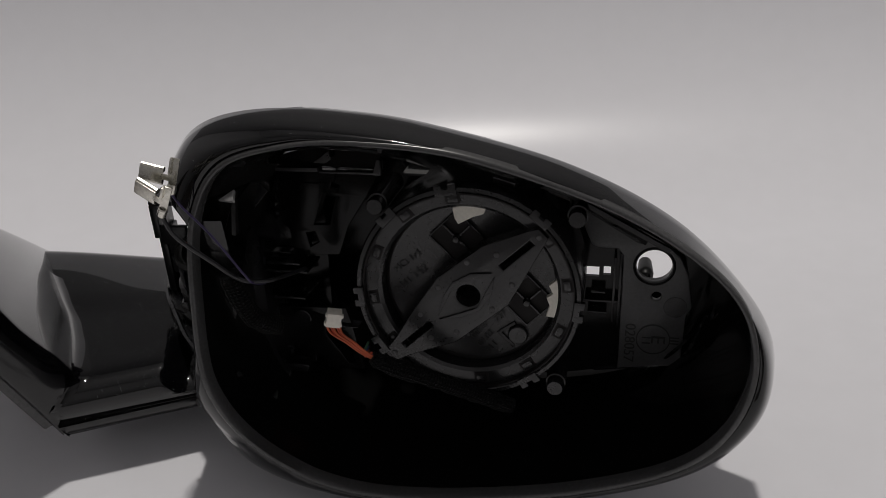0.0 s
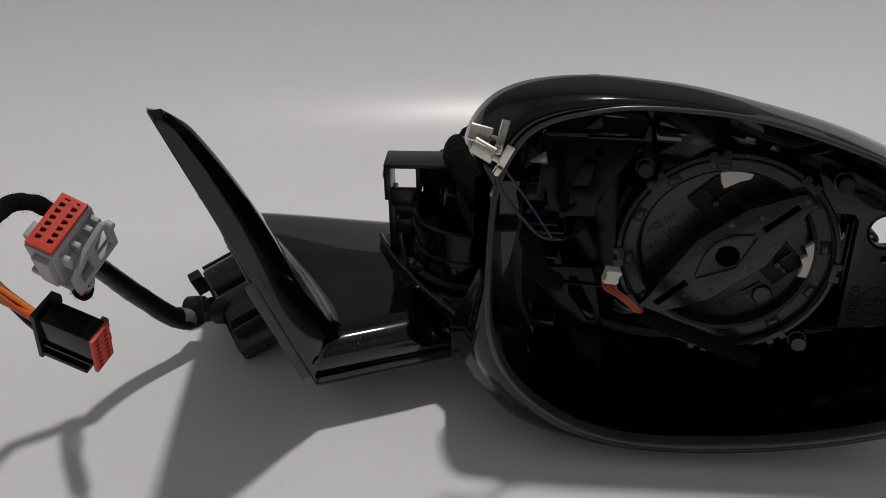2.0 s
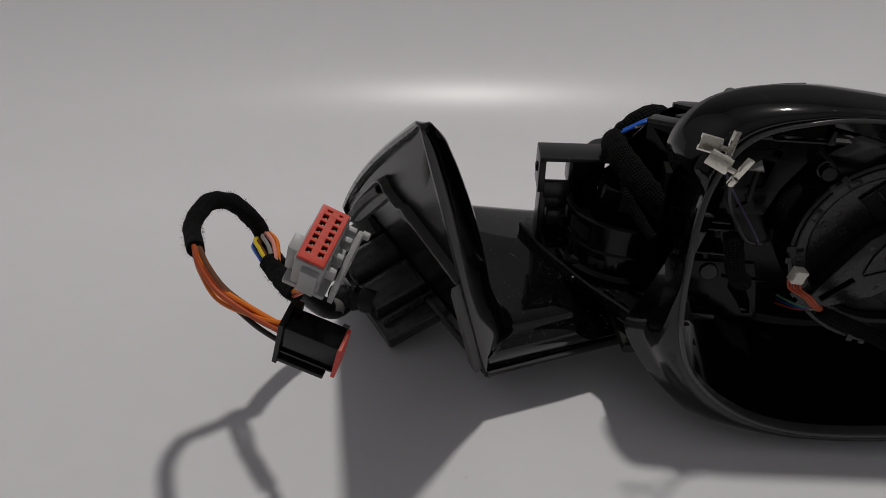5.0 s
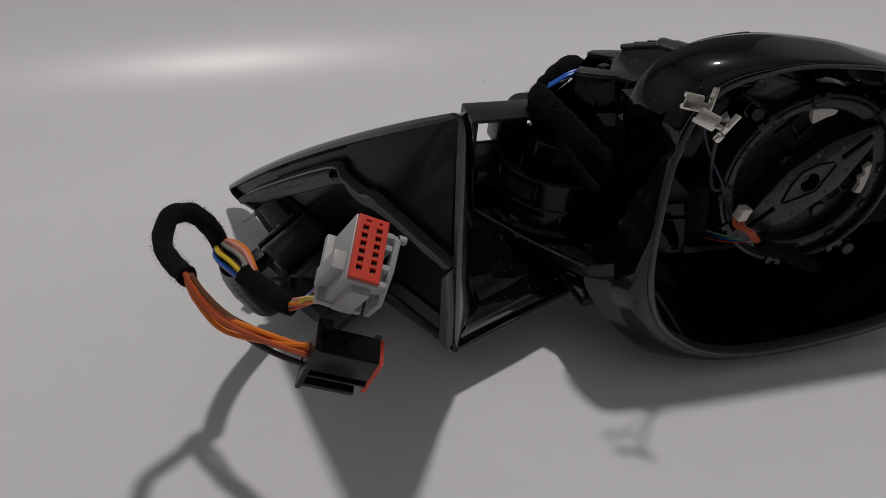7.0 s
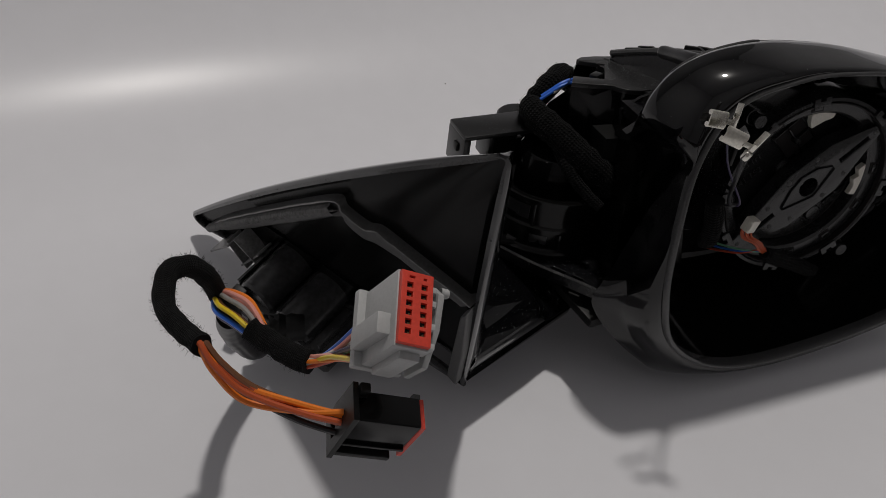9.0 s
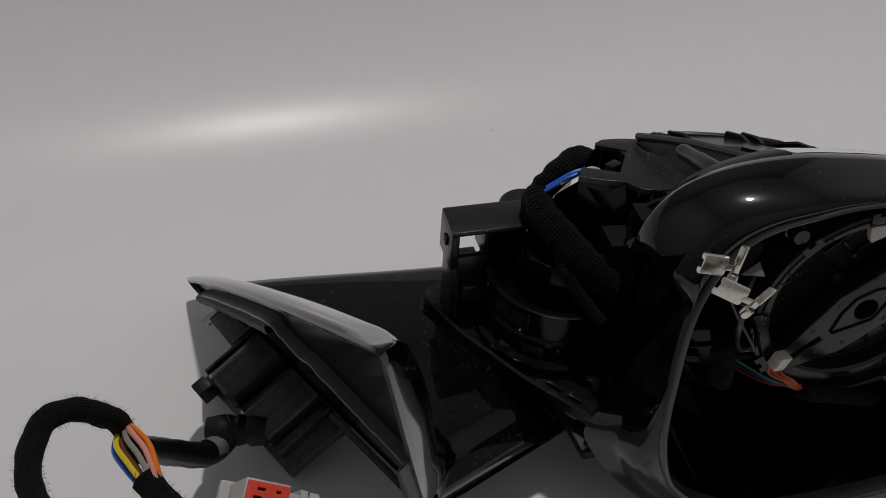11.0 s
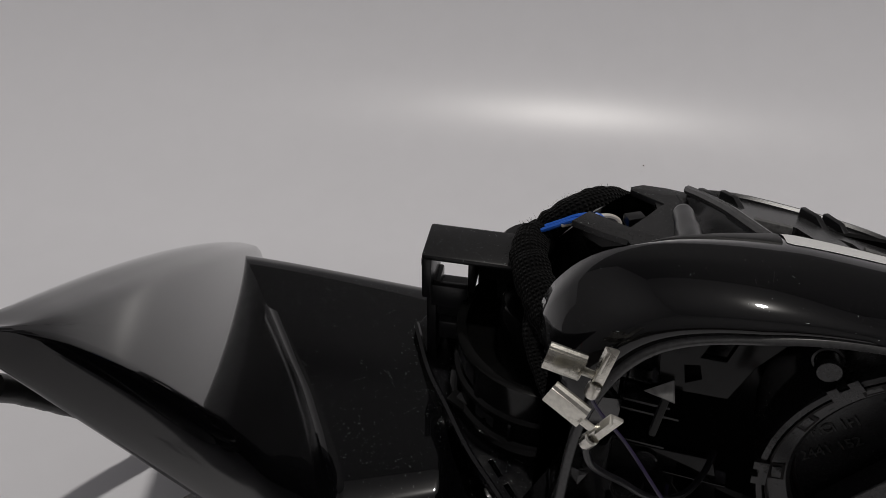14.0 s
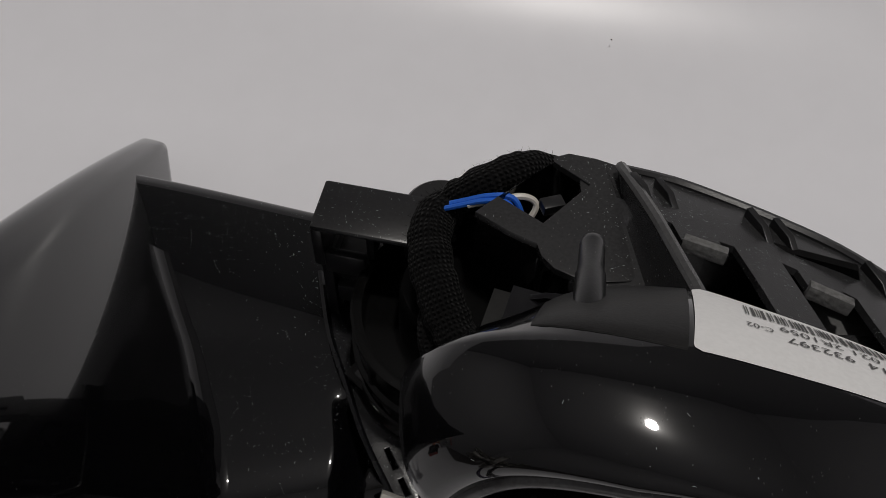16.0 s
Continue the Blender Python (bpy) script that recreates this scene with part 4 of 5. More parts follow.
def sail_loop(d, z=None, share=1.0, lift=0.0):
    """A loop d inside the outline; z above the inner plane, or a share of the outer face's height."""
    return [SP @ Vector((p.x, p.y, z if z is not None else -0.0005 + (swell(p.x, p.y) + 0.0005) * share + lift)) for p in inset_line(d)]


def closing(loop_, shares, height):
    """Loops that shrink towards the middle of the plate, following a height."""
    flats = [SP.inverted() @ Vector(p) for p in loop_]
    c = Vector((middle.x, middle.y, 0))
    out = []
    for s in shares:
        row = []
        for q in flats:
            p = Vector((q.x, q.y, 0)).lerp(c, s)
            row.append(SP @ Vector((p.x, p.y, height(p.x, p.y))))
        out.append(row)
    return out


edge_loops = [sail_loop(0.0034, share=0.45), sail_loop(0.0032, 0.0002), sail_loop(0.0027, -0.0005), sail_loop(0.0010, -0.0005), sail_loop(0.0002, 0.0001), sail_loop(0.0, share=0.14), sail_loop(0.0003, share=0.28), sail_loop(0.0010, share=0.45), sail_loop(0.0022, share=0.62),
              sail_loop(0.0040, share=0.78), sail_loop(0.0062, share=0.90), sail_loop(0.0085, share=0.97), sail_loop(0.0115, share=1.0)]
sail = mpart("sail_plate", loft(edge_loops[3:] + closing(edge_loops[-1], (0.04, 0.08, 0.12, 0.16, 0.20, 0.27, 0.35, 0.42, 0.50, 0.60, 0.70, 0.80, 0.90, 0.995), swell), cap_last=True), GLOSS, "gloss black triangular mounting plate", smooth=50)
mpart("plate_rim", loft(edge_loops[:4]), PLASTIC, "satin black inner rim of the mounting plate", sail, smooth=50)
floor_edge = sail_loop(0.0033, share=0.42)
mpart("sail_inside", loft([floor_edge] + closing(floor_edge, (0.05, 0.3, 0.6, 0.995), lambda x, y: 0.0020), cap_last=True), DULL, "smooth black inner face of the mounting plate", sail)


def on_sail(x, y, z=0.0):
    """A place in the plate's frame: x from A to C, y towards B is negative, z outwards."""
    return SP @ Vector((x, y, z))


# Moulded base inside the plate: its raised edge with a worn gasket, webs, connector block.
ridge = [(0.2600, -0.0075), (0.2300, -0.0048), (0.1900, -0.0038), (0.1500, -0.0035), (0.1105, -0.0043), (0.1100, -0.0100), (0.1040, -0.0180), (0.0965, -0.0205), (0.0900, -0.0290), (0.0790, -0.0450), (0.0720, -0.0560)]
inward = [(0.2560, -0.0125), (0.2280, -0.0150), (0.1900, -0.0150), (0.1500, -0.0150), (0.1230, -0.0150), (0.1210, -0.0190), (0.1160, -0.0260), (0.1090, -0.0300), (0.1020, -0.0370), (0.0910, -0.0510), (0.0860, -0.0590)]
edge = [Vector((*p, 0)) for p in ridge]
inner_line = [Vector((*p, 0)) for p in inward]
rnd = random.Random(12)


def base_rows(levels):
    """Rows along the ridge; levels: (share towards the inside, height)."""
    rows = []
    for share, z in levels:
        line = spline([a.lerp(b, share) for a, b in zip(edge, inner_line)], 6)
        rows.append([on_sail(p.x, p.y, z + 0.0006 * noise.noise(p * 180 + Vector((0, 0, share * 3)))) for p in line])
    return rows


base = mpart("moulded_base", loft(base_rows(((0.0, 0.0035), (-0.02, -0.0010), (0.0, -0.0020), (0.06, -0.0021), (0.16, -0.0008), (0.24, -0.0002), (0.50, 0.0000), (0.80, 0.0002), (1.0, 0.0030))), closed=False), GREYED, "scuffed grey-black moulded base inside the plate", sail)
# Thin pale tube painted as the light along the ridge.
mpart("lit_ridge_line", tube(base_rows(((0.03, -0.0019),))[0], 0.0004, 6, 1), SCUFFED_LIT, "pale line painted as the ridge's lit edge", base)
strip = [Vector(p) for p in ((0.2570, -0.0085, 0), (0.2300, -0.0075, 0), (0.1900, -0.0070, 0), (0.1500, -0.0070, 0), (0.1150, -0.0080, 0))]
mpart("foam_gasket", loft([[on_sail(p.x, p.y + dy, z + 0.0010 * noise.noise(p * 150)) for p in spline(strip, 10)] for dy, z in ((0.0022, -0.0010), (0.0018, -0.0036), (0.0004, -0.0042), (-0.0014, -0.0038), (-0.0022, -0.0005))], closed=False), GASKET, "worn grey foam gasket strip", base)
pad = [(0.0760, -0.0590), (0.0790, -0.0600), (0.1230, -0.0945), (0.1225, -0.0985), (0.0990, -0.0795)]
mpart("rubber_pad", plate(pad, 0.0030, SP @ pose(0, 0, -0.0022), bevel=0.0008), GREYED, "grey rubber pad along the plate's edge", base)
for x, y, w, h, deep, a in ((0.2450, -0.0170, 0.0300, 0.0010, 0.012, -4), (0.2350, -0.0230, 0.0010, 0.0180, 0.010, 12), (0.2180, -0.0220, 0.0010, 0.0180, 0.011, -8), (0.2250, -0.0270, 0.0330, 0.0010, 0.010, -10)):
    mpart("web", box((w, h, deep), SP @ Matrix.Translation((x, y, 0.003 - deep / 2)) @ pose(0, 0, 0, 0, 0, a), 0.0003), SCUFFED_LIT, "", base)
floor_line = [(0.2560, -0.0120), (0.1230, -0.0140), (0.1160, -0.0250), (0.1010, -0.0360), (0.0850, -0.0580), (0.1240, -0.0935), (0.1330, -0.0880), (0.1860, -0.0440), (0.2500, -0.0140)]
mpart("base_floor", plate(floor_line, 0.0016, SP @ pose(0, 0, 0.0042)), SATIN, "", base)
block_line = [(0.2053, -0.0271), (0.1883, -0.0500), (0.1713, -0.0732), (0.1800, -0.0780), (0.1927, -0.0790), (0.2200, -0.0560), (0.2330, -0.0330)]
taper = Vector((0.2000, -0.0530, 0))
bm = loft([[on_sail(*(Vector((*p, 0)).lerp(taper, s).xy), z) for p in rounded(block_line, [0.0020] * 7, 4)] for z, s in ((-0.0263, 0.03), (-0.0255, 0.0), (-0.012, -0.015), (0.0060, -0.05))], True, True)
motor = mpart("connector_block", bm, DUSTY, "scuffed black plastic connector block", sail)
side_way = Vector((-0.0460, 0.0340, 0)).normalized()
for share, r, top in ((0.20, 0.0098, -0.0245), (0.58, 0.0105, -0.0250)):
    c0 = Vector((0.2053, -0.0271, 0)).lerp(Vector((0.1713, -0.0732, 0)), share) + side_way * 0.0015
    mpart("moulded_barrel", lathe([(0, top), (r * 0.88, top), (r, top + 0.0014), (r * 1.04, 0.004), (0, 0.004)], SP @ Matrix.Translation((c0.x, c0.y, 0)), 32), DUSTY, "", motor)
for share in (0.02, 0.86):
    c0 = Vector((0.2053, -0.0271, 0)).lerp(Vector((0.1713, -0.0732, 0)), share) + side_way * 0.0030
    mpart("edge_rib", box((0.0012, 0.0080, 0.0260), SP @ Matrix.Translation((c0.x, c0.y, -0.0110)) @ pose(0, 0, 0, 0, 0, 53), 0.0003), DUSTY, "", motor)
mpart("block_groove", box((0.0340, 0.0012, 0.0012), axes(on_sail(0.2020, -0.0658, -0.0060), on_sail(0.22, -0.0560, -0.006) - on_sail(0.1800, -0.0768, -0.006), N) @ pose(0, 0, 0), 0.0003), DUSTY, "", motor)
mpart("cable_clip", box((0.0060, 0.0130, 0.0065), SP @ Matrix.Translation((0.1990, -0.0300, -0.0290)) @ pose(0, 0, 0, 0, 0, 53), 0.0008), BLACK, "", motor)

# Arm from the plate to the hinge: rounded sections along its length, over a lower cover.
def outside_sail(p):
    """Keeps a place on the outer side of the plate."""
    q = SP.inverted() @ p
    return p + Vector((max(0.0, 0.0010 - q.z) / N.x, 0, 0))


def past_corner(x, y):
    """How far a place lies past the rounded end of the arm's top, beside the hinge."""
    return max((Vector((x, y)) - c).dot(n) for c, n in CORNER_SIDES)


CORNER = [Vector(p).xy for p in spline([(-0.1240, -0.0200, 0), (-0.1225, 0.0000, 0), (-0.1215, 0.0120, 0), (-0.1215, 0.0220, 0), (-0.1225, 0.0310, 0), (-0.1255, 0.0410, 0), (-0.1310, 0.0540, 0)], 3)]
CORNER_SIDES = [((a + b) / 2, Vector((b.y - a.y, a.x - b.x)).normalized()) for a, b in zip(CORNER, CORNER[1:])]


def sail_height(q):
    """Height of the plate's outer face, with its rounded edge, over a place in the plate's frame."""
    wa, wb, wc = Matrix(((fa[0], fb[0], fc[0]), (fa[1], fb[1], fc[1]), (1, 1, 1))).inverted() @ Vector((q.x, q.y, 1))
    if min(wa, wb, wc) < 0:
        return 0.0
    d = float(np.min(np.hypot(SAIL_LINE[:, 0] - q.x, SAIL_LINE[:, 1] - q.y)))
    return (swell(q.x, q.y) + 0.0005) * float(np.interp(d, (0.0, 0.0003, 0.0010, 0.0022, 0.0040, 0.0062, 0.0085, 0.0115), (0.14, 0.28, 0.45, 0.62, 0.78, 0.90, 0.97, 1.0))) - 0.0005


SAIL_LINE = np.array(sail_line)


def arm_profile(x):
    """The arm's section at x, as a closed line of (y, z). Its front rolls over and leans back down to the seam."""
    t = (x + 0.2230) / 0.1250
    top, lift, back = 0.0435 + 0.001 * t, 0.0055 * (1 - smoothstep(0.0, 0.9, t)), 0.1240 - 0.012 * t
    e = arm_edge(x)
    pts = [(back - 0.006, 0.0200), (back, 0.0270), (back - 0.0010, top + lift - 0.0070), (back - 0.0045, top + lift - 0.0022), (back - 0.0150, top + lift * 0.95 - 0.0004), (0.075, top + 0.0012 + lift * 0.45), (0.057, top + 0.0010), (0.042, top + 0.0006),
           (e + 0.022, top + 0.0003), (e + 0.011, top - 0.0001), (e + 0.0050, top - 0.0009), (e + 0.0012, top - 0.0020), (e - 0.0020, top - 0.0040), (e - 0.0040, top - 0.0066), (e - 0.0045, top - 0.0096),
           (e - 0.0036, top - 0.0135), (e - 0.0016, 0.0266), (e + 0.0010, 0.0256), (0.05, 0.0240)]
    return [(p.x, p.y) for p in spline([(a, b, 0) for a, b in pts], 10, closed=True)]


def arm_edge(x):
    """y of the arm's front edge; it follows the plate on the far side."""
    return 0.0065 + 0.31 * (max(x, -0.1705) + 0.15) + 0.704 * max(0.0, -0.1705 - x)


def arm_section(x):
    out = []
    for y, z in arm_profile(x):
        dip = 0.0085 * smoothstep(-0.0045, 0.0055, past_corner(x, y)) * smoothstep(0.030, 0.040, z) * (1 - smoothstep(0.034, 0.046, y))
        out.append(outside_sail(Vector((x, y, z - dip))))
    return out


def meet_sail(y, z):
    """x at which a line along x meets the plate's outer face."""
    lo, hi = -0.260, -0.110
    for _ in range(22):
        x = (lo + hi) / 2
        q = SP.inverted() @ Vector((x, y, z))
        lo, hi = (x, hi) if q.z < sail_height(q) else (lo, x)
    return (lo + hi) / 2


def arm_root():
    """The hollow fillet between plate and arm, wide at the front and narrow at the back."""
    loops = []
    for i in range(46, 160, 2):
        x = -0.19
        for _ in range(4):
            x = meet_sail(*arm_profile(x)[i])
        prof = arm_profile(x)
        y, z = prof[i]
        ty, tz = prof[i + 1][0] - prof[i - 1][0], prof[i + 1][1] - prof[i - 1][1]
        n = Vector((0, -tz, ty)).normalized()
        n = n if n.z > 0 or n.y < 0 else -n
        ending = smoothstep(100, 150, i)
        run = (0.0048 + 0.0022 * (1 - smoothstep(0.004, 0.090, y))) * (1 - 0.85 * ending)
        up = (0.0060 + 0.0020 * (1 - smoothstep(0.020, 0.090, y))) * (1 - smoothstep(92, 130, i)) + 0.0015
        far_y, far_z = arm_profile(x + run)[i]
        s = Vector((0, y, z)) + n * up
        s.x = meet_sail(s.y, s.z)
        a, b, c = s - N * 0.0002, Vector((x, y, z)), Vector((x + run, far_y, far_z)) - n * 0.0001
        loops.append([a * (1 - k) ** 2 + b * 2 * k * (1 - k) + c * k * k for k in (j / 16 for j in range(17))])
    return loft(loops, closed=False)


arm_loops, cover_loops = [], []
for k in range(126):
    x = -0.2230 + 0.0010 * k
    e, back = arm_edge(x), 0.1240 - 0.000096 * k
    arm_loops.append(arm_section(x))
    pts = [(e - 0.0002, 0.0258), (e - 0.0014, 0.0254), (e - 0.0012, 0.0222), (e + 0.0006, 0.0188), (e + 0.006, 0.0178), (0.05, 0.0165), (back - 0.012, 0.0180), (back - 0.010, 0.0245), (0.05, 0.0236)]
    cover_loops.append([outside_sail(Vector((x, p.x, p.y))) for p in spline([(a, b, 0) for a, b in pts], 4, closed=True)])
arm = mpart("arm", loft(arm_loops, True, True), GLOSS, "gloss black mirror arm with dust on top", smooth=60)
mpart("arm_root", arm_root(), GLOSS, "smooth gloss black fillet between plate and arm", arm, smooth=80)
mpart("lower_cover", loft(cover_loops, True, True), GLOSS, "gloss black cover under the arm", arm, smooth=60)

# Hinge bracket between arm and housing.
BR = Matrix.Translation((-0.1372, 0.0700, 0.0957)) @ pose(0, 0, 0, 0, 0, -5)


def bbox(name, x0, x1, y0, y1, z0, z1, mat=SATIN, bevel=0.0008, parent=None, label=""):
    """A box in the bracket's frame: x along it, y back, z down from its top."""
    return mpart(name, box((x1 - x0, y1 - y0, z1 - z0), BR @ Matrix.Translation(((x0 + x1) / 2, (y0 + y1) / 2, (z0 + z1) / 2)), bevel), mat, label, parent)


bracket = bbox("hinge_bracket", 0.0, 0.036, 0.0, 0.0175, -0.0024, 0.0, bevel=0.0012, label="black plastic hinge bracket with a square window")
bbox("bracket_post", 0.0, 0.0034, 0.0, 0.0175, -0.0190, -0.0020, parent=bracket)
bbox("bracket_post", 0.0150, 0.0175, 0.0040, 0.0175, -0.0178, -0.0020, parent=bracket)
bbox("bracket_sill", 0.0030, 0.0155, 0.0004, 0.0034, -0.0225, -0.0130, parent=bracket)
bbox("bracket_sill", 0.0034, 0.0150, 0.0030, 0.0165, -0.0290, -0.0215, parent=bracket)
bbox("bracket_leg", 0.0015, 0.0050, 0.0010, 0.0165, -0.0520, -0.0170, parent=bracket)
bbox("bracket_web", 0.0060, 0.0180, 0.0125, 0.0170, -0.0500, -0.0270, BLACK, parent=bracket)
bbox("bracket_web", 0.0175, 0.0340, 0.0125, 0.0170, -0.0500, -0.0024, BLACK, parent=bracket)
bbox("bracket_step", 0.0060, 0.0150, 0.0000, 0.0120, -0.0370, -0.0290, parent=bracket)
bbox("bracket_step", 0.0130, 0.0170, -0.0030, 0.0080, -0.0315, -0.0300, parent=bracket)
bbox("bracket_step", 0.0130, 0.0170, -0.0030, 0.0080, -0.0365, -0.0350, parent=bracket)
bbox("bracket_nub", -0.0012, 0.0006, 0.0050, 0.0090, -0.0100, -0.0060, BLACK, parent=bracket)
HC = Vector((-0.0930, 0.0600, 0.0))
mpart("hinge_disc", lathe([(0.0110, 0.0), (0.0110, 0.0016), (0.0102, 0.0024), (0, 0.0024)], Matrix.Translation((-0.1010, 0.0820, 0.0925)), 40), SATIN, "", bracket)
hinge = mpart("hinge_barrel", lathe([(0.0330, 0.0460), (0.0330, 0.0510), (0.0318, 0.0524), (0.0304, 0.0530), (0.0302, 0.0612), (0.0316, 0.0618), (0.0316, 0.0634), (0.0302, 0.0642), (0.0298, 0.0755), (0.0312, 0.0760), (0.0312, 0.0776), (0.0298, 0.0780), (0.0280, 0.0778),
              (0.0276, 0.0700), (0.0175, 0.0700), (0.0170, 0.0880), (0.0160, 0.0895), (0, 0.0900)], Matrix.Translation(HC), 72), SHADED_BLACK, "stepped round black hinge barrel")
for a, z0, z1 in ((176, 0.064, 0.0755), (196, 0.053, 0.0610), (222, 0.064, 0.0755), (248, 0.053, 0.0610)):
    mpart("barrel_rib", box((0.0018, 0.0014, z1 - z0), Matrix.Translation(HC + Vector((0.0302 * math.cos(radians(a)), 0.0302 * math.sin(radians(a)), (z0 + z1) / 2))) @ pose(0, 0, 0, 0, 0, a), 0.0003), PLASTIC, "", hinge)
for a, z, w, h in ((200, 0.0705, 0.0090, 0.0060), (229, 0.0570, 0.0080, 0.0045), (212, 0.0700, 0.0060, 0.0070)):
    mpart("barrel_window", box((0.0010, w, h), Matrix.Translation(HC + Vector((0.0298 * math.cos(radians(a)), 0.0298 * math.sin(radians(a)), z))) @ pose(0, 0, 0, 0, 0, a), 0.0003), SATIN, "", hinge)
FL = Matrix.Translation((0, 0, 0.0465))
flange_line = [(-0.1370, 0.0930), (-0.1405, 0.0850), (-0.1330, 0.0620), (-0.1250, 0.0460), (-0.1165, 0.0290), (-0.1060, 0.0130), (-0.1000, 0.0030), (-0.0940, 0.0060), (-0.0800, 0.0300), (-0.0760, 0.0700), (-0.1000, 0.0960)]
flange = mpart("hinge_flange", plate(flange_line, 0.0024, FL, holes=[rect(-0.1080, 0.0240, 0.0075, 0.0022, -58), rect(-0.1030, 0.0160, 0.0060, 0.0022, -58)], bevel=0.0004), PLASTIC, "flat black hinge flange with small slots")
blade = [Vector((x, y, 0)) for x, y in flange_line[1:7]]
mpart("flange_blade", loft([[p + Vector((dx, 0, z)) for p in spline(blade, 6)] for dx, z in ((-0.0008, 0.0445), (-0.0016, 0.0500), (-0.0004, 0.0506), (0.0006, 0.0498), (0.0008, 0.0445))], closed=False), PLASTIC, "thin dark edge along the flange", flange)
mpart("flange_clip", plate([(-0.006, -0.0018), (0.006, -0.0018), (0.006, 0.0), (0.0045, 0.0), (0.0045, 0.0018), (-0.0045, 0.0018), (-0.0045, 0.0), (-0.006, 0.0)], 0.0016, Matrix.Translation((-0.1165, 0.0450, 0.0535)) @ pose(0, 0, 0, 12, 0, -38), bevel=0.0002), GREYED, "dull grey clip", flange)
mpart("clip_frame", plate([(-0.0085, -0.0035), (0.0085, -0.0035), (0.0085, 0.0005), (0.0066, 0.0005), (0.0066, 0.0028), (-0.0066, 0.0028), (-0.0066, 0.0005), (-0.0085, 0.0005)], 0.0016, Matrix.Translation((-0.1168, 0.0452, 0.0522)) @ pose(0, 0, 0, 12, 0, -38), bevel=0.0002), BLACK, "", flange)
mpart("hinge_core", lathe([(0.0280, 0.012), (0.0280, 0.047), (0, 0.047)], Matrix.Translation(HC), 32), BLACK, "", hinge)
# Added box, no real part: stops lamp light leaking onto the sheet.
mpart("leak_block", box((0.034, 0.036, 0.0050), Matrix.Translation((-0.0900, 0.0150, 0.0370)), 0.002), BLACK, "", hinge)
mpart("side_prong", plate([(0, 0), (0.0045, 0), (0.0030, 0.022), (0.0022, 0.026), (0.0012, 0.022)], 0.0014, axes((-0.1040, 0.0020, 0.0470), (0.6, 0.8, 0), (0.35, -0.75, 0.30)), bevel=0.0002), SATIN, "", flange)
curtain("cavity_wall", [(-0.1040, -0.0160), (-0.0960, 0.0100), (-0.0900, 0.0300)], 0.0300, 0.085, carrier, DULL)

# ---- wiring harness ----
harness = thing("wiring_harness", (-0.25, 0.0, 0.0), "taped wiring harness with grey and black plugs and coloured wires", "wiring harness")
harness_inverse = Matrix.Translation((0.25, 0.0, 0.0))


def wpart(name, bm, mat, label="", parent=None):
    me = finish(bm) if isinstance(bm, bmesh.types.BMesh) else bm
    me.transform(harness_inverse)
    return part(name, me, mat, parent or harness, label)


def fuzz(points, radius, count, seed, length=0.0022):
    """Fine loose fibres on a woven sleeve."""
    r = random.Random(seed)
    line = spline(points, 10)
    bm = bmesh.new()
    for _ in range(count):
        i = r.randrange(1, len(line) - 1)
        t = (line[i + 1] - line[i - 1]).normalized()
        d = Vector((r.gauss(0, 1), r.gauss(0, 1), r.gauss(0, 1)))
        d = (d - t * d.dot(t)).normalized()
        p = line[i] + t * r.uniform(-0.001, 0.001) + d * radius * 0.97
        way = (d * r.uniform(0.3, 1.0) + t * r.uniform(-1.2, 1.2) + Vector((r.gauss(0, 0.5), r.gauss(0, 0.5), r.gauss(0, 0.5)))).normalized()
        ln, w = length * r.uniform(0.4, 1.0), way.cross(d).normalized() * 0.00004
        a, b, c = p, p + way * ln * 0.5, p + way * ln + d * r.uniform(-0.0006, 0.0003)
        v = [bm.verts.new(q) for q in (a - w, a + w, b + w, b - w, c)]
        bm.faces.new(v[:4])
        bm.faces.new((v[3], v[2], v[4]))
    return bm


def sleeve(name, points, radius, label, seed, hairs=500, flat_=0.92, cloth=KNIT):
    ob = wpart(name, tube(points, radius, 20, 12, rough=0.16, flat=flat_, seed=seed), cloth, label)
    f = wpart("loose_fibre", fuzz(points, radius if not callable(radius) else radius(0.5), hairs, seed), cloth, "", ob)
    tagged(f, kind="stuff")
    return ob


def wire(points, mat, radius=0.00085, parent=None, steps=10):
    return wpart("wire", tube(points, radius, 8, steps), mat, "", parent)


# Plug with the red face: x short side, y long side, z out of the face.
G = axes((-0.2321, -0.0635, 0.1380), (0.785, -0.225, -0.315), (0.404, 0.796, 0.450))
if G.to_3x3().col[2].y > 0:
    G = G @ pose(0, 0, 0, 0, 180, 0)
grey_plug = wpart("grey_plug", box((0.0102, 0.0212, 0.0215), G @ pose(0, 0, -0.0114), 0.0006), GREY, "light grey twelve-way plug with a red face")
face = wpart("red_face", plate(rect(0, 0, 0.0090, 0.0196), 0.0014, G @ pose(0, 0, 0.0001),
             holes=[rect(sx * 0.0021, -0.0066 + 0.00254 * k, 0.0021, 0.0018) for sx in (-1, 1) for k in range(6)] + [rect(-0.0016, 0.0084, 0.0020, 0.0009), rect(0.0022, 0.0084, 0.0013, 0.0009)], bevel=0.00015), RED, "bright red plastic face", grey_plug)
wpart("pin_well", box((0.0082, 0.0180, 0.0006), G @ pose(0, 0, -0.00045), 0), HOLE_SHADE, "", grey_plug)
for sx in (-1, 1):
    for k in range(6):
        wpart("pin", box((0.0006, 0.0005, 0.0008), G @ pose(sx * 0.0021 + 0.0003, -0.0070 + 0.00254 * k, 0.0), 0), BRASS, "", face)
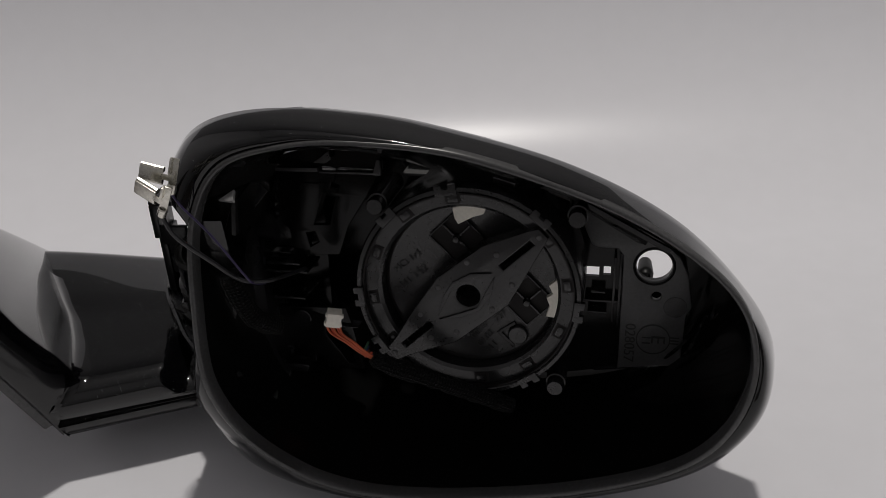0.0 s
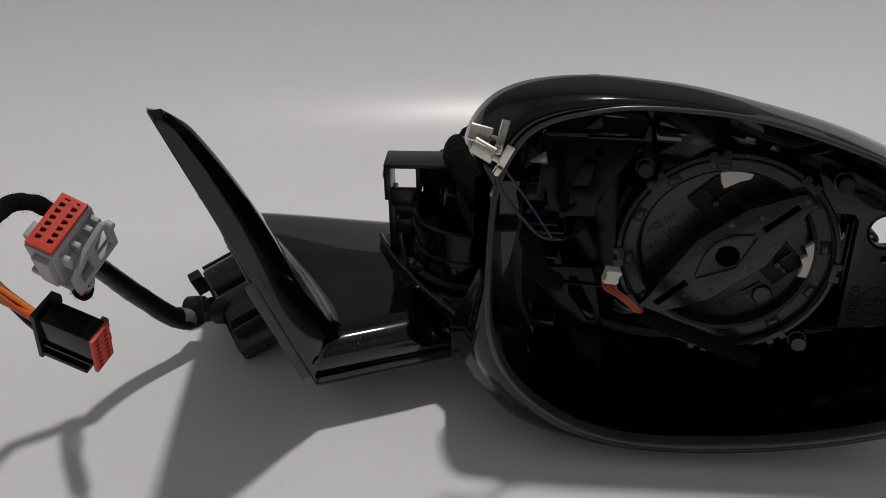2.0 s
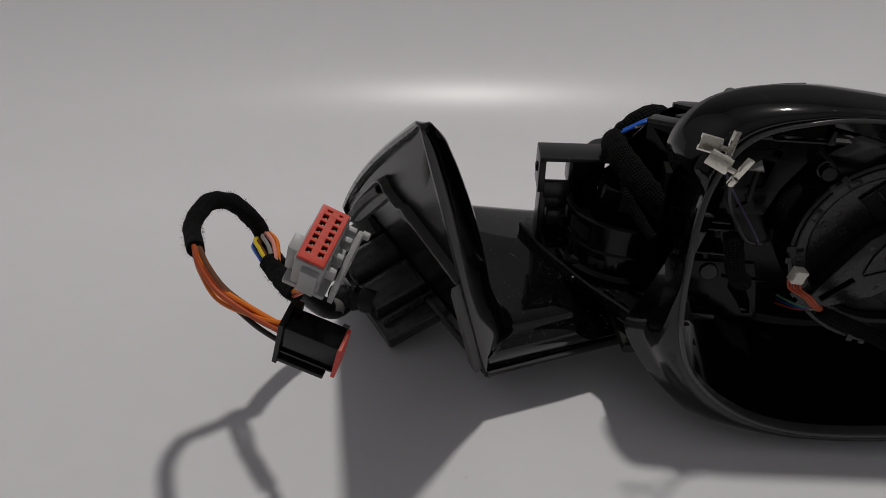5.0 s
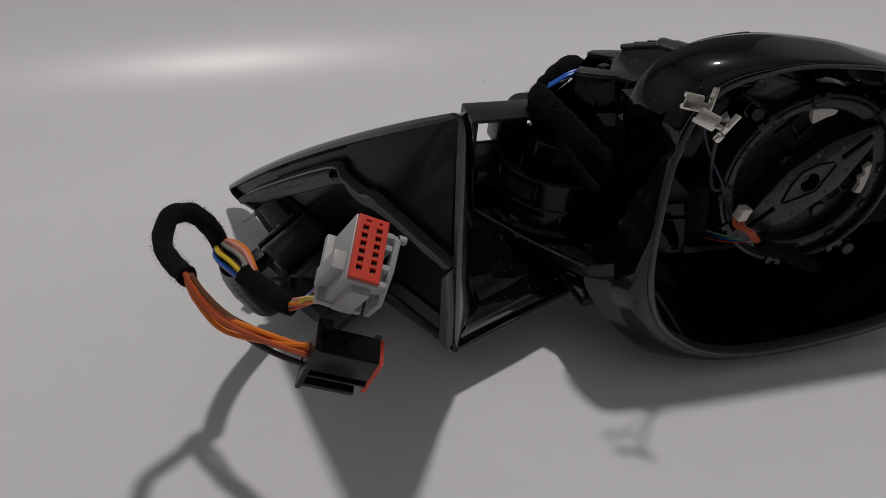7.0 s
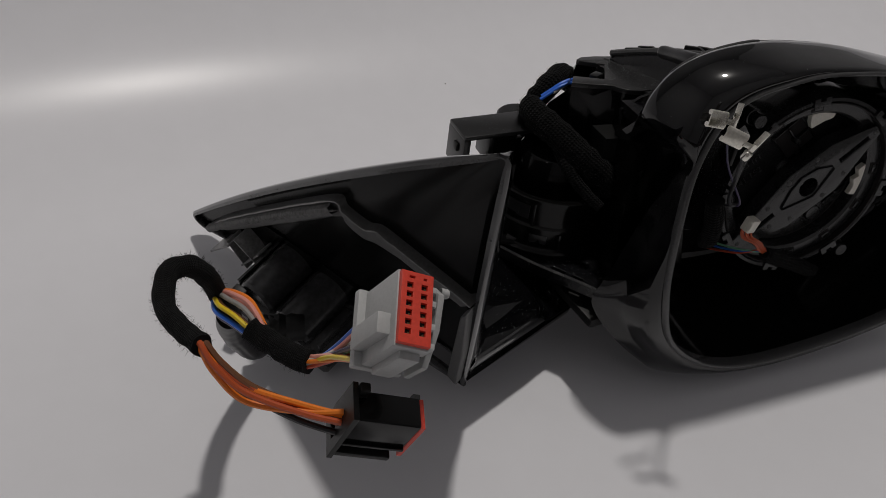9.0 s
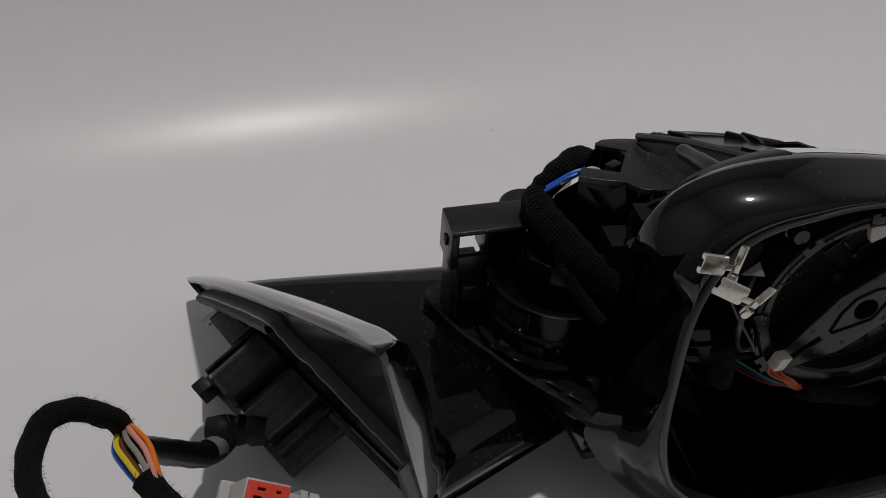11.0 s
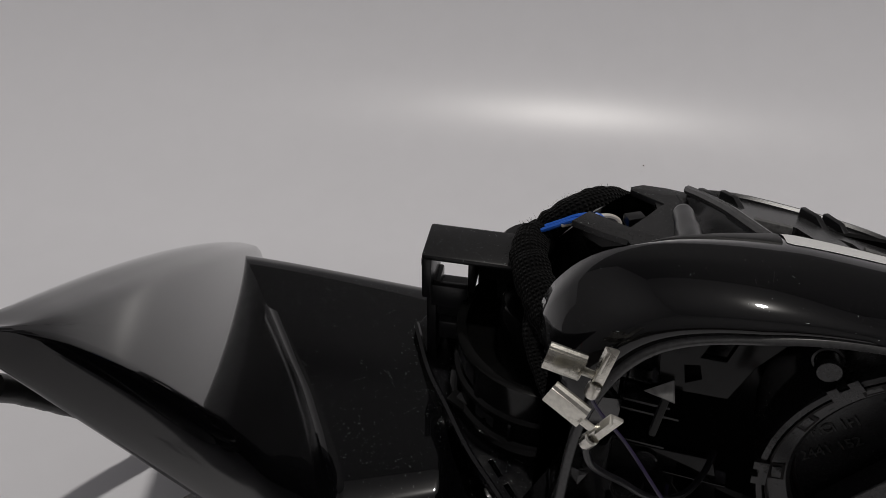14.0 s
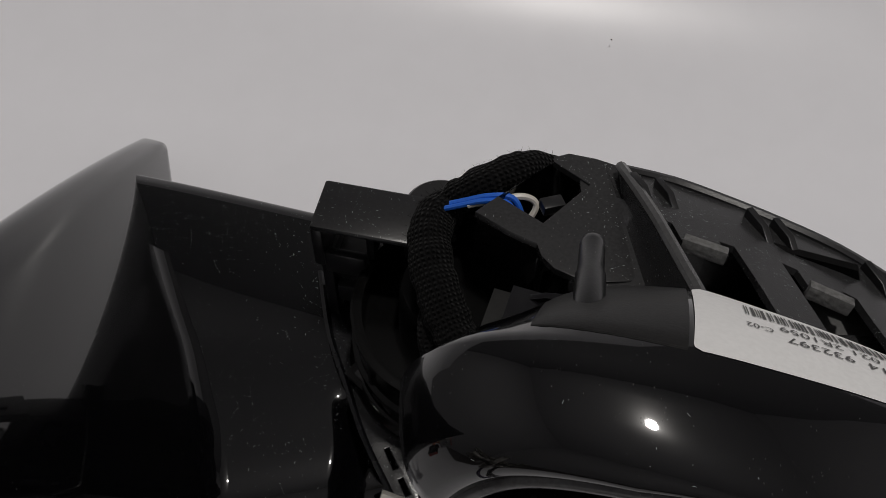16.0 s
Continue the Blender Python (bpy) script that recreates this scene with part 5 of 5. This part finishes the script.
wpart("plug_flange", box((0.0150, 0.0225, 0.0030), G @ pose(0, 0, -0.0217), 0.0006), GREY, "", grey_plug)
for y in (-0.0075, -0.0020, 0.0045, 0.0085):
    wpart("side_lug", box((0.0034, 0.0018, 0.0070), G @ pose(0.0068, y, -0.0075), 0.0004), GREY, "", grey_plug)
side = G @ Matrix(((0, 0, 1, 0.0098), (1, 0, 0, 0), (0, 1, 0, 0), (0, 0, 0, 1)))
wpart("lever_frame", plate([(-0.0108, -0.0225), (0.0108, -0.0225), (0.0108, -0.0080), (0.0075, -0.0040), (-0.0020, -0.0060), (-0.0108, -0.0120)], 0.0014, side, holes=[[(-0.0080, -0.0195), (-0.0015, -0.0195), (-0.0015, -0.0090), (-0.0080, -0.0125)], [(0.0010, -0.0195), (0.0085, -0.0195), (0.0085, -0.0085), (0.0065, -0.0062), (0.0010, -0.0085)]], bevel=0.0002), GREY, "", grey_plug)
wpart("lever_stud", lathe([(0.0014, 0), (0.0014, 0.0022), (0.0010, 0.0026), (0, 0.0026)], side @ pose(0.0092, -0.0060, 0.0006), 14), GREY, "", grey_plug)
wpart("keying_rib", box((0.0040, 0.0060, 0.0170), G @ pose(-0.0068, -0.0040, -0.0120), 0.0006), GREY, "", grey_plug)
wpart("keying_rib", box((0.0060, 0.0030, 0.0170), G @ pose(0.001, -0.0112, -0.0120), 0.0005), GREY, "", grey_plug)

# Black plug, red at its mating end: x along it, y down, z to its back.
K = axes((-0.2386, -0.0598, 0.0918), (0.918, -0.275, -0.290), (-0.107, 0.306, -0.946))
black_plug = wpart("black_plug", merge(box((0.0202, 0.0150, 0.0094), K @ pose(0, -0.0024, 0.0004), 0.0008, 3), box((0.0180, 0.0060, 0.0050), K @ pose(-0.0010, 0.0076, 0.0030), 0.0006)), SHINE, "glossy black plastic plug with a red end face")
wpart("front_rib", box((0.0200, 0.0012, 0.0012), K @ pose(0, 0.0042, -0.0046), 0.0003), SHINE, "", black_plug)
wpart("bottom_rail", box((0.0176, 0.0022, 0.0110), K @ pose(-0.0012, 0.0096, -0.0002), 0.0005), BLACK, "", black_plug)
wpart("end_flange", plate([(-0.0118, -0.0052), (0.0112, -0.0060), (0.0112, 0.0056), (0.0020, 0.0066), (-0.0118, 0.0062)], 0.0013, K @ pose(-0.0104, 0, 0) @ Matrix(((0, 0, 1, 0), (1, 0, 0, 0), (0, 1, 0, 0), (0, 0, 0, 1))),
      holes=[rect(0.0055, 0.0, 0.0040, 0.0050)], bevel=0.0002), BLACK, "", black_plug)
wpart("flange_ear", box((0.0030, 0.0042, 0.0030), K @ pose(-0.0080, -0.0116, 0.0042), 0.0005), BLACK, "", black_plug)
wpart("clear_latch", box((0.0024, 0.0050, 0.0018), K @ pose(0.0092, -0.0072, 0.0056), 0.0004), GREYED, "scuffed grey latch", black_plug)
wpart("clear_latch", box((0.0024, 0.0040, 0.0018), K @ pose(0.0092, 0.0010, 0.0056), 0.0004), BLACK, "", black_plug)
end = wpart("red_face", plate(rect(0, 0, 0.0182, 0.0090), 0.0012, K @ pose(0.0106, -0.0002, 0.0003) @ Matrix(((0, 0, 1, 0), (1, 0, 0, 0), (0, 1, 0, 0), (0, 0, 0, 1))),
            holes=[rect(-0.0074 + 0.0025 * i, j * 0.0022, 0.0016, 0.0020) for i in range(7) for j in (-1, 1)], bevel=0.00015), RED, "red plastic end face", black_plug)
wpart("pin_well", box((0.0004, 0.0176, 0.0084), K @ pose(0.0101, -0.0002, 0.0003), 0), HOLE_SHADE, "", black_plug)

# Sleeves and wires.
trunk = [(-0.2270, 0.0600, 0.0260), (-0.2350, 0.0560, 0.0200), (-0.2420, 0.0480, 0.0260), (-0.2515, 0.0360, 0.0460), (-0.2575, 0.0240, 0.0650), (-0.2600, 0.0140, 0.0785)]
taped_trunk = wpart("taped_trunk", tube(trunk, lambda t: 0.0043 + 0.0011 * (1 - t), 18, 10, rough=0.06, seed=3), TAPE, "black taped cable trunk")
wpart("pale_tape", tube([(-0.2362, 0.0549, 0.0203), (-0.2385, 0.0526, 0.0221), (-0.2408, 0.0497, 0.0246)], 0.00515, 18, 4, rough=0.06, seed=3, caps=False), SCUFFED_LIT, "pale scuffed tape wrap", taped_trunk)
wpart("rubber_grommet", lathe([(0.0058, -0.014), (0.0064, -0.008), (0.0054, -0.006), (0.0064, -0.003), (0.0054, -0.001), (0.0062, 0.003), (0.0058, 0.005), (0.0046, 0.010)], axes((-0.2300, 0.0590, 0.0235), (0, 0, 1), (0.3, 0.9, 0)) @ pose(0, 0, 0, 0, 0, 0), 28), BLACK, "ribbed black rubber grommet")
sleeve("woven_sleeve", [(-0.2605, 0.0130, 0.0800), (-0.2640, 0.0150, 0.0920), (-0.2680, 0.0110, 0.1025), (-0.2735, 0.0080, 0.1098), (-0.2802, 0.0040, 0.1122), (-0.2838, -0.0040, 0.1115), (-0.2847, -0.0122, 0.1107), (-0.2826, -0.0222, 0.1116), (-0.2798, -0.0315, 0.1130)], 0.0035, "fuzzy black woven sleeve bent in a loop", 11, 1500, cloth=CLOTH)
sleeve("woven_sleeve", [(-0.2585, -0.0060, 0.0905), (-0.2550, -0.0120, 0.0890), (-0.2510, -0.0200, 0.0890), (-0.2464, -0.0275, 0.0900)], 0.0040, "short fuzzy black woven sleeve", 12, 700, cloth=CLOTH)
for i, (mat, off) in enumerate(((W_ORANGE, (0.0026, 0.0010, 0.0020)), (W_PINK, (0.0016, -0.0004, 0.0028)), (W_GREY, (0.0002, -0.0012, 0.0022)), (W_YELLOW, (-0.0024, -0.0012, 0.0010)), (W_BLUE, (-0.0032, -0.0010, -0.0010)),
                                (W_VIOLET, (-0.0026, -0.0006, -0.0026)), (W_BROWN, (-0.0010, -0.0016, 0.0000)), (W_PINK, (0.0022, 0.0004, 0.0006)))):
    o = Vector(off)
    wire([Vector((-0.2630, 0.0140, 0.0890)) + o * 0.7, Vector((-0.2620, 0.0080, 0.0905)) + o * 1.3, Vector((-0.2590, 0.0000, 0.0915)) + o * 1.35, Vector((-0.2560, -0.0100, 0.0895)) + o * 0.7], mat)
for i, mat in enumerate((W_YELLOW, W_PINK, W_ORANGE, W_RED, W_VIOLET, W_GREEN, W_WHITE, W_GREY, W_PINK, W_BLUE)):
    q = G @ Vector((-0.0035 + 0.0023 * (i % 4), -0.0070 + 0.0046 * (i // 3), -0.0230))
    s = Vector((-0.2468, -0.0268, 0.0898)) + Vector((0.0012 * math.cos(i * 1.3), 0.0010 * math.sin(i * 1.7), 0.0014 * math.sin(i * 1.3)))
    wire([s - Vector((0.003, -0.006, 0.002)), s, (s + q) / 2 + Vector((0.001 * (i % 3), 0.004, -0.003 - 0.0005 * i)), q - G.to_3x3().col[2] * 0.004, q], mat, 0.0008)
start = Vector((-0.2798, -0.0310, 0.1132))
for i, (mat, dy, dz) in enumerate(((W_RUST, 0.0016, 0.0022), (W_ORANGE, -0.0014, 0.0006), (W_BLACK, 0.0044, -0.0020), (W_BROWN, 0.0024, 0.0015), (W_RUST, -0.0004, -0.0012), (W_ORANGE, -0.0026, 0.0010), (W_BROWN, 0.0030, 0.0028), (W_RUST, 0.0022, 0.0000))):
    o = Vector((0.0012 * math.cos(i * 2.1), 0.0011 * math.sin(i * 1.1), 0.0013 * math.sin(i * 2.1)))
    e = K @ Vector((-0.0110, dy - 0.0010, dz))
    wire([start + o * 0.5 + Vector((-0.001, 0.004, 0.0002)), start + o * 0.9, Vector((-0.2775, -0.0355, 0.1085)) + o * 1.4, Vector((-0.2709, -0.0420, 0.1015)) + o * 1.6 + Vector((0, 0, dy * 0.2)), Vector((-0.2709, -0.0420, 0.1015)) * 0.42 + e * 0.58 + o * 1.0 - Vector((0.0, 0.0, 0.0012)), e], mat, 0.0010)

# Sleeve over the hinge.
hinge_cable = [(-0.0930, 0.0830, 0.0850), (-0.0960, 0.0800, 0.0950), (-0.1000, 0.0755, 0.1010), (-0.1025, 0.0700, 0.1025), (-0.1020, 0.0620, 0.1015), (-0.0990, 0.0530, 0.0990), (-0.0945, 0.0450, 0.0950), (-0.0895, 0.0390, 0.0905), (-0.0850, 0.0355, 0.0865), (-0.0805, 0.0330, 0.0800)]
sleeve("woven_sleeve", hinge_cable, 0.0064, "thick fuzzy black woven sleeve over the hinge", 21, 1200)
sleeve("woven_sleeve", [(-0.0995, 0.0500, 0.0935), (-0.1000, 0.0440, 0.0905), (-0.0985, 0.0385, 0.0860), (-0.0955, 0.0315, 0.0815), (-0.0920, 0.0245, 0.0780)], lambda t: 0.0034 - 0.0012 * t, "thin fuzzy black woven sleeve beside the hinge", 23, 300)
sleeve("woven_sleeve", [(-0.0985, 0.0790, 0.0980), (-0.0950, 0.0785, 0.1055), (-0.0890, 0.0800, 0.1098), (-0.0825, 0.0840, 0.1105), (-0.0767, 0.0880, 0.1085), (-0.0680, 0.0910, 0.1030), (-0.0600, 0.0930, 0.0960)], 0.0055, "thin fuzzy black woven sleeve", 22, 600)
for o in (Vector((0, 0, 0)), Vector((0.0012, 0.0012, 0.0008))):
    wire([Vector(p) + o for p in ((-0.0990, 0.0720, 0.1075), (-0.0945, 0.0718, 0.1100), (-0.0890, 0.0715, 0.1130), (-0.0830, 0.0712, 0.1138), (-0.0800, 0.0690, 0.1105), (-0.0790, 0.0660, 0.1050))], W_BLUE, 0.0008)
wire([(-0.0930, 0.0715, 0.1105), (-0.0850, 0.0725, 0.1130), (-0.0785, 0.0740, 0.1135), (-0.0750, 0.0730, 0.1115), (-0.0775, 0.0690, 0.1070), (-0.0815, 0.0640, 0.1000)], W_WHITE, 0.0009)

# ---- loose leads in the opening ----
lead = thing("heater_lead", (-0.09, -0.03, 0.0), "pair of thin leads with tinned flag terminals", "lead")
lead_inverse = Matrix.Translation((0.09, 0.03, 0.0))


def lpart(name, bm, mat, label="", parent=None):
    me = finish(bm) if isinstance(bm, bmesh.types.BMesh) else bm
    me.transform(lead_inverse)
    return part(name, me, mat, parent or lead, label)


def terminal(top, foot, flag_way, facing_way):
    """A flag terminal: an upright crimp from foot to top with a rolled receptacle to its side."""
    top, foot = Vector(top), Vector(foot)
    up = (top - foot).normalized()
    m = axes(foot, up.cross(Vector(facing_way)), up)
    ln = (top - foot).length
    body = merge(box((0.0026, ln, 0.0008), m @ pose(0, ln / 2, 0), 0.0002), box((0.0008, ln * 0.45, 0.0022), m @ pose(-0.0013, ln * 0.78, 0.0008), 0.0002),
                 lathe([(0.0013, 0), (0.0016, 0.0006), (0.0016, 0.0030), (0.0013, 0.0034)], m @ pose(0, 0, 0, -90), 14))
    term = lpart("flag_terminal", body, TIN, "shiny tinned crimp terminal")
    f = Vector(flag_way)
    fm = axes(foot + up * ln * 0.42, f, up)
    fl = f.length
    lpart("receptacle", merge(box((fl * 0.70, 0.0046, 0.0005), fm @ pose(fl * 0.66, 0, 0), 0.0001), box((fl * 0.35, 0.0020, 0.0005), fm @ pose(fl * 0.20, 0, 0), 0.0001),
          *[tube([fm @ Vector((fl * 0.32, s * 0.0022, 0.0009)), fm @ Vector((fl, s * 0.0022, 0.0009))], 0.0010, 8, 2) for s in (-1, 1)]), TIN, "", term)
    return term


terminal((-0.0872, -0.0248, 0.1545), (-0.0905, -0.0270, 0.1428), (-0.0110, 0.0015, 0.0028), (0.2, -1, 0.5))
terminal((-0.0866, -0.0388, 0.1505), (-0.0916, -0.0365, 0.1395), (-0.0100, 0.0050, 0.0045), (0.2, -1, 0.5))
lpart("wire", tube([(-0.0905, -0.0270, 0.1430), (-0.0880, -0.0258, 0.1370), (-0.0805, -0.0241, 0.1250), (-0.0712, -0.0262, 0.1108), (-0.0690, -0.0240, 0.1060), (-0.0670, -0.0160, 0.1010)], 0.00042, 8), W_VIOLET, "violet lead")
lpart("wire", tube([(-0.0915, -0.0365, 0.1400), (-0.0890, -0.0350, 0.1310), (-0.0807, -0.0284, 0.1174), (-0.0735, -0.0245, 0.1080), (-0.0656, -0.0220, 0.1053), (-0.0590, -0.0140, 0.1030), (-0.0540, -0.0040, 0.1000)], 0.0008, 8), W_BLACK, "black lead")
inner = [H @ Vector(p) for p in ((-0.0800, -0.0400, 0.0190), (-0.0775, -0.0390, 0.0090), (-0.0740, -0.0350, -0.0010), (-0.0690, -0.0270, -0.0080))]
sl = lpart("woven_sleeve", tube(inner, 0.0038, 16, 10, rough=0.2, seed=7), INNER_KNIT, "fuzzy black woven sleeve")
tagged(lpart("loose_fibre", fuzz(inner, 0.0038, 300, 8), INNER_KNIT, "", sl), kind="stuff")

plug_lead = thing("actuator_lead", (-0.04, -0.01, 0.0), "white mini plug on orange wires in a woven sleeve", "lead")
plug_inverse = Matrix.Translation((0.04, 0.01, 0.0))


def apart_(name, bm, mat, label="", parent=None):
    me = finish(bm) if isinstance(bm, bmesh.types.BMesh) else bm
    me.transform(plug_inverse)
    return part(name, me, mat, parent or plug_lead, label)


WP = H @ Matrix.Translation((-0.0474, -0.0255, -0.0035)) @ pose(0, 0, 0, 10, 12, 20) @ Matrix.Scale(0.86, 4)
white = apart_("white_plug", merge(box((0.0064, 0.0050, 0.0072), WP, 0.0004), box((0.0078, 0.0020, 0.0014), WP @ pose(0, -0.0012, 0.0022), 0.0003), box((0.0078, 0.0020, 0.0014), WP @ pose(0, -0.0012, -0.0024), 0.0003)), CREAM, "small off-white plug")
wp_end = WP @ Vector((0, 0, -0.0036))
tail = [H @ Vector(p) for p in ((-0.0340, -0.0240, -0.0200), (-0.0280, -0.0220, -0.0240), (-0.0137, -0.0160, -0.0321), (0.0000, -0.0100, -0.0400), (0.0120, -0.0050, -0.0470), (0.0170, -0.0033, -0.0498))]
for i, mat in enumerate((W_RUST, W_RED, W_RUST, W_RED, W_RUST)):
    o = HX * (0.0013 * (i - 2)) + HY * (0.0006 * (i % 2))
    apart_("wire", tube([wp_end + o + HZ * 0.001, wp_end + o * 0.9 - HZ * 0.0035 + HX * 0.0012, H @ Vector((-0.0415, -0.0262, -0.0130)) + o * 0.7, H @ Vector((-0.0360, -0.0245, -0.0185)) + o * 0.55, tail[1] + o * 0.4], 0.00045, 8), mat)
sl2 = apart_("woven_sleeve", tube(tail, lambda t: 0.0034 - 0.0010 * (1 - smoothstep(0, 0.15, t)), 16, 10, rough=0.25, seed=9), KNIT, "fuzzy black woven sleeve")
tagged(apart_("loose_fibre", fuzz(tail, 0.0034, 500, 10), KNIT, "", sl2), kind="stuff")
for i, mat in enumerate((W_GREEN, W_BLUE, W_RED)):
    apart_("wire", tube([tail[0] + HZ * (0.001 * i), H @ Vector((-0.040, -0.014, -0.024 - 0.001 * i)), H @ Vector((-0.044, 0.004, -0.030 - 0.002 * i))], 0.0005, 6), mat)

# Dust and scratches on the mirror's upper faces.
def flecks(obs, count, seed, least=0.25):
    """Tiny thin flecks laid on the faces that look up."""
    r = random.Random(seed)
    tris, areas = [], []
    for ob in obs:
        me = ob.data
        for f in me.polygons:
            if f.normal.z > least:
                v = [me.vertices[i].co + Vector((-0.05, 0.05, 0.0)) for i in f.vertices]
                for k in range(1, len(v) - 1):
                    tris.append((v[0], v[k], v[k + 1], f.normal.copy()))
                    areas.append(((v[k] - v[0]).cross(v[k + 1] - v[0])).length)
    bm = bmesh.new()
    for a, b, c, n in r.choices(tris, areas, k=count):
        u, w = r.random(), r.random()
        if u + w > 1:
            u, w = 1 - u, 1 - w
        p = a + (b - a) * u + (c - a) * w + n * 0.00006
        if noise.noise(p * 45) + 0.25 * noise.noise(p * 160) < r.uniform(-0.5, 0.25):
            continue
        t = n.orthogonal().normalized()
        t = (t * math.cos(r.uniform(0, 6.28)) + n.cross(t) * math.sin(r.uniform(0, 6.28))).normalized()
        t = (t - n * t.dot(n)).normalized()
        s = n.cross(t)
        ln, wd = r.choice((0.00009, 0.00011, 0.00014, 0.00022, 0.00045)), r.uniform(0.00003, 0.00006)
        q = [bm.verts.new(p + t * x * ln + s * y * wd) for x, y in ((-1, -0.6), (0.1, -1), (1, 0.2), (0.2, 1), (-0.8, 0.7))]
        bm.faces.new(q)
    return bm


dust = part("dust", flecks([arm, arch_part, shelf, flange], 3800, 31), FLECK, None, smooth=0)
dust_shelf = part("dust", flecks([shelf, arch_part, bracket], 1400, 33), FLECK, None, smooth=0)
tagged(dust_shelf, "fine pale dust flecks lying on the hinge shelf", "dust", kind="stuff")
tagged(dust, "fine pale dust flecks lying on the black mirror", "dust", kind="stuff")
dust_bezel = part("dust", flecks([bezel], 380, 32), FLECK, None, smooth=0)
tagged(dust_bezel, "fine pale dust flecks lying on the black bezel", "dust", kind="stuff")

# Dust on the sheet.
rnd = random.Random(9)
bm = bmesh.new()
for x, y, z in ((-0.3109, -0.0957, 0.0), (-0.2735, -0.0267, 0.0), *[(rnd.uniform(-0.42, 0.1), rnd.uniform(-0.16, 0.16), 0.0) for _ in range(14)]):
    r = rnd.uniform(0.00012, 0.0003)
    bmesh.ops.create_icosphere(bm, subdivisions=1, radius=r, matrix=Matrix.Translation((x, y, r * 0.6)) @ Matrix.Diagonal((1.6, 0.8, 0.6, 1)))
bmesh.ops.create_icosphere(bm, subdivisions=1, radius=0.0004, matrix=Matrix.Translation((-0.0392, 0.2551, 0.0150)))
tagged(part("dust", bm, SPECK, None), "scattered dark dust specks on the white sheet", "dust", kind="stuff")
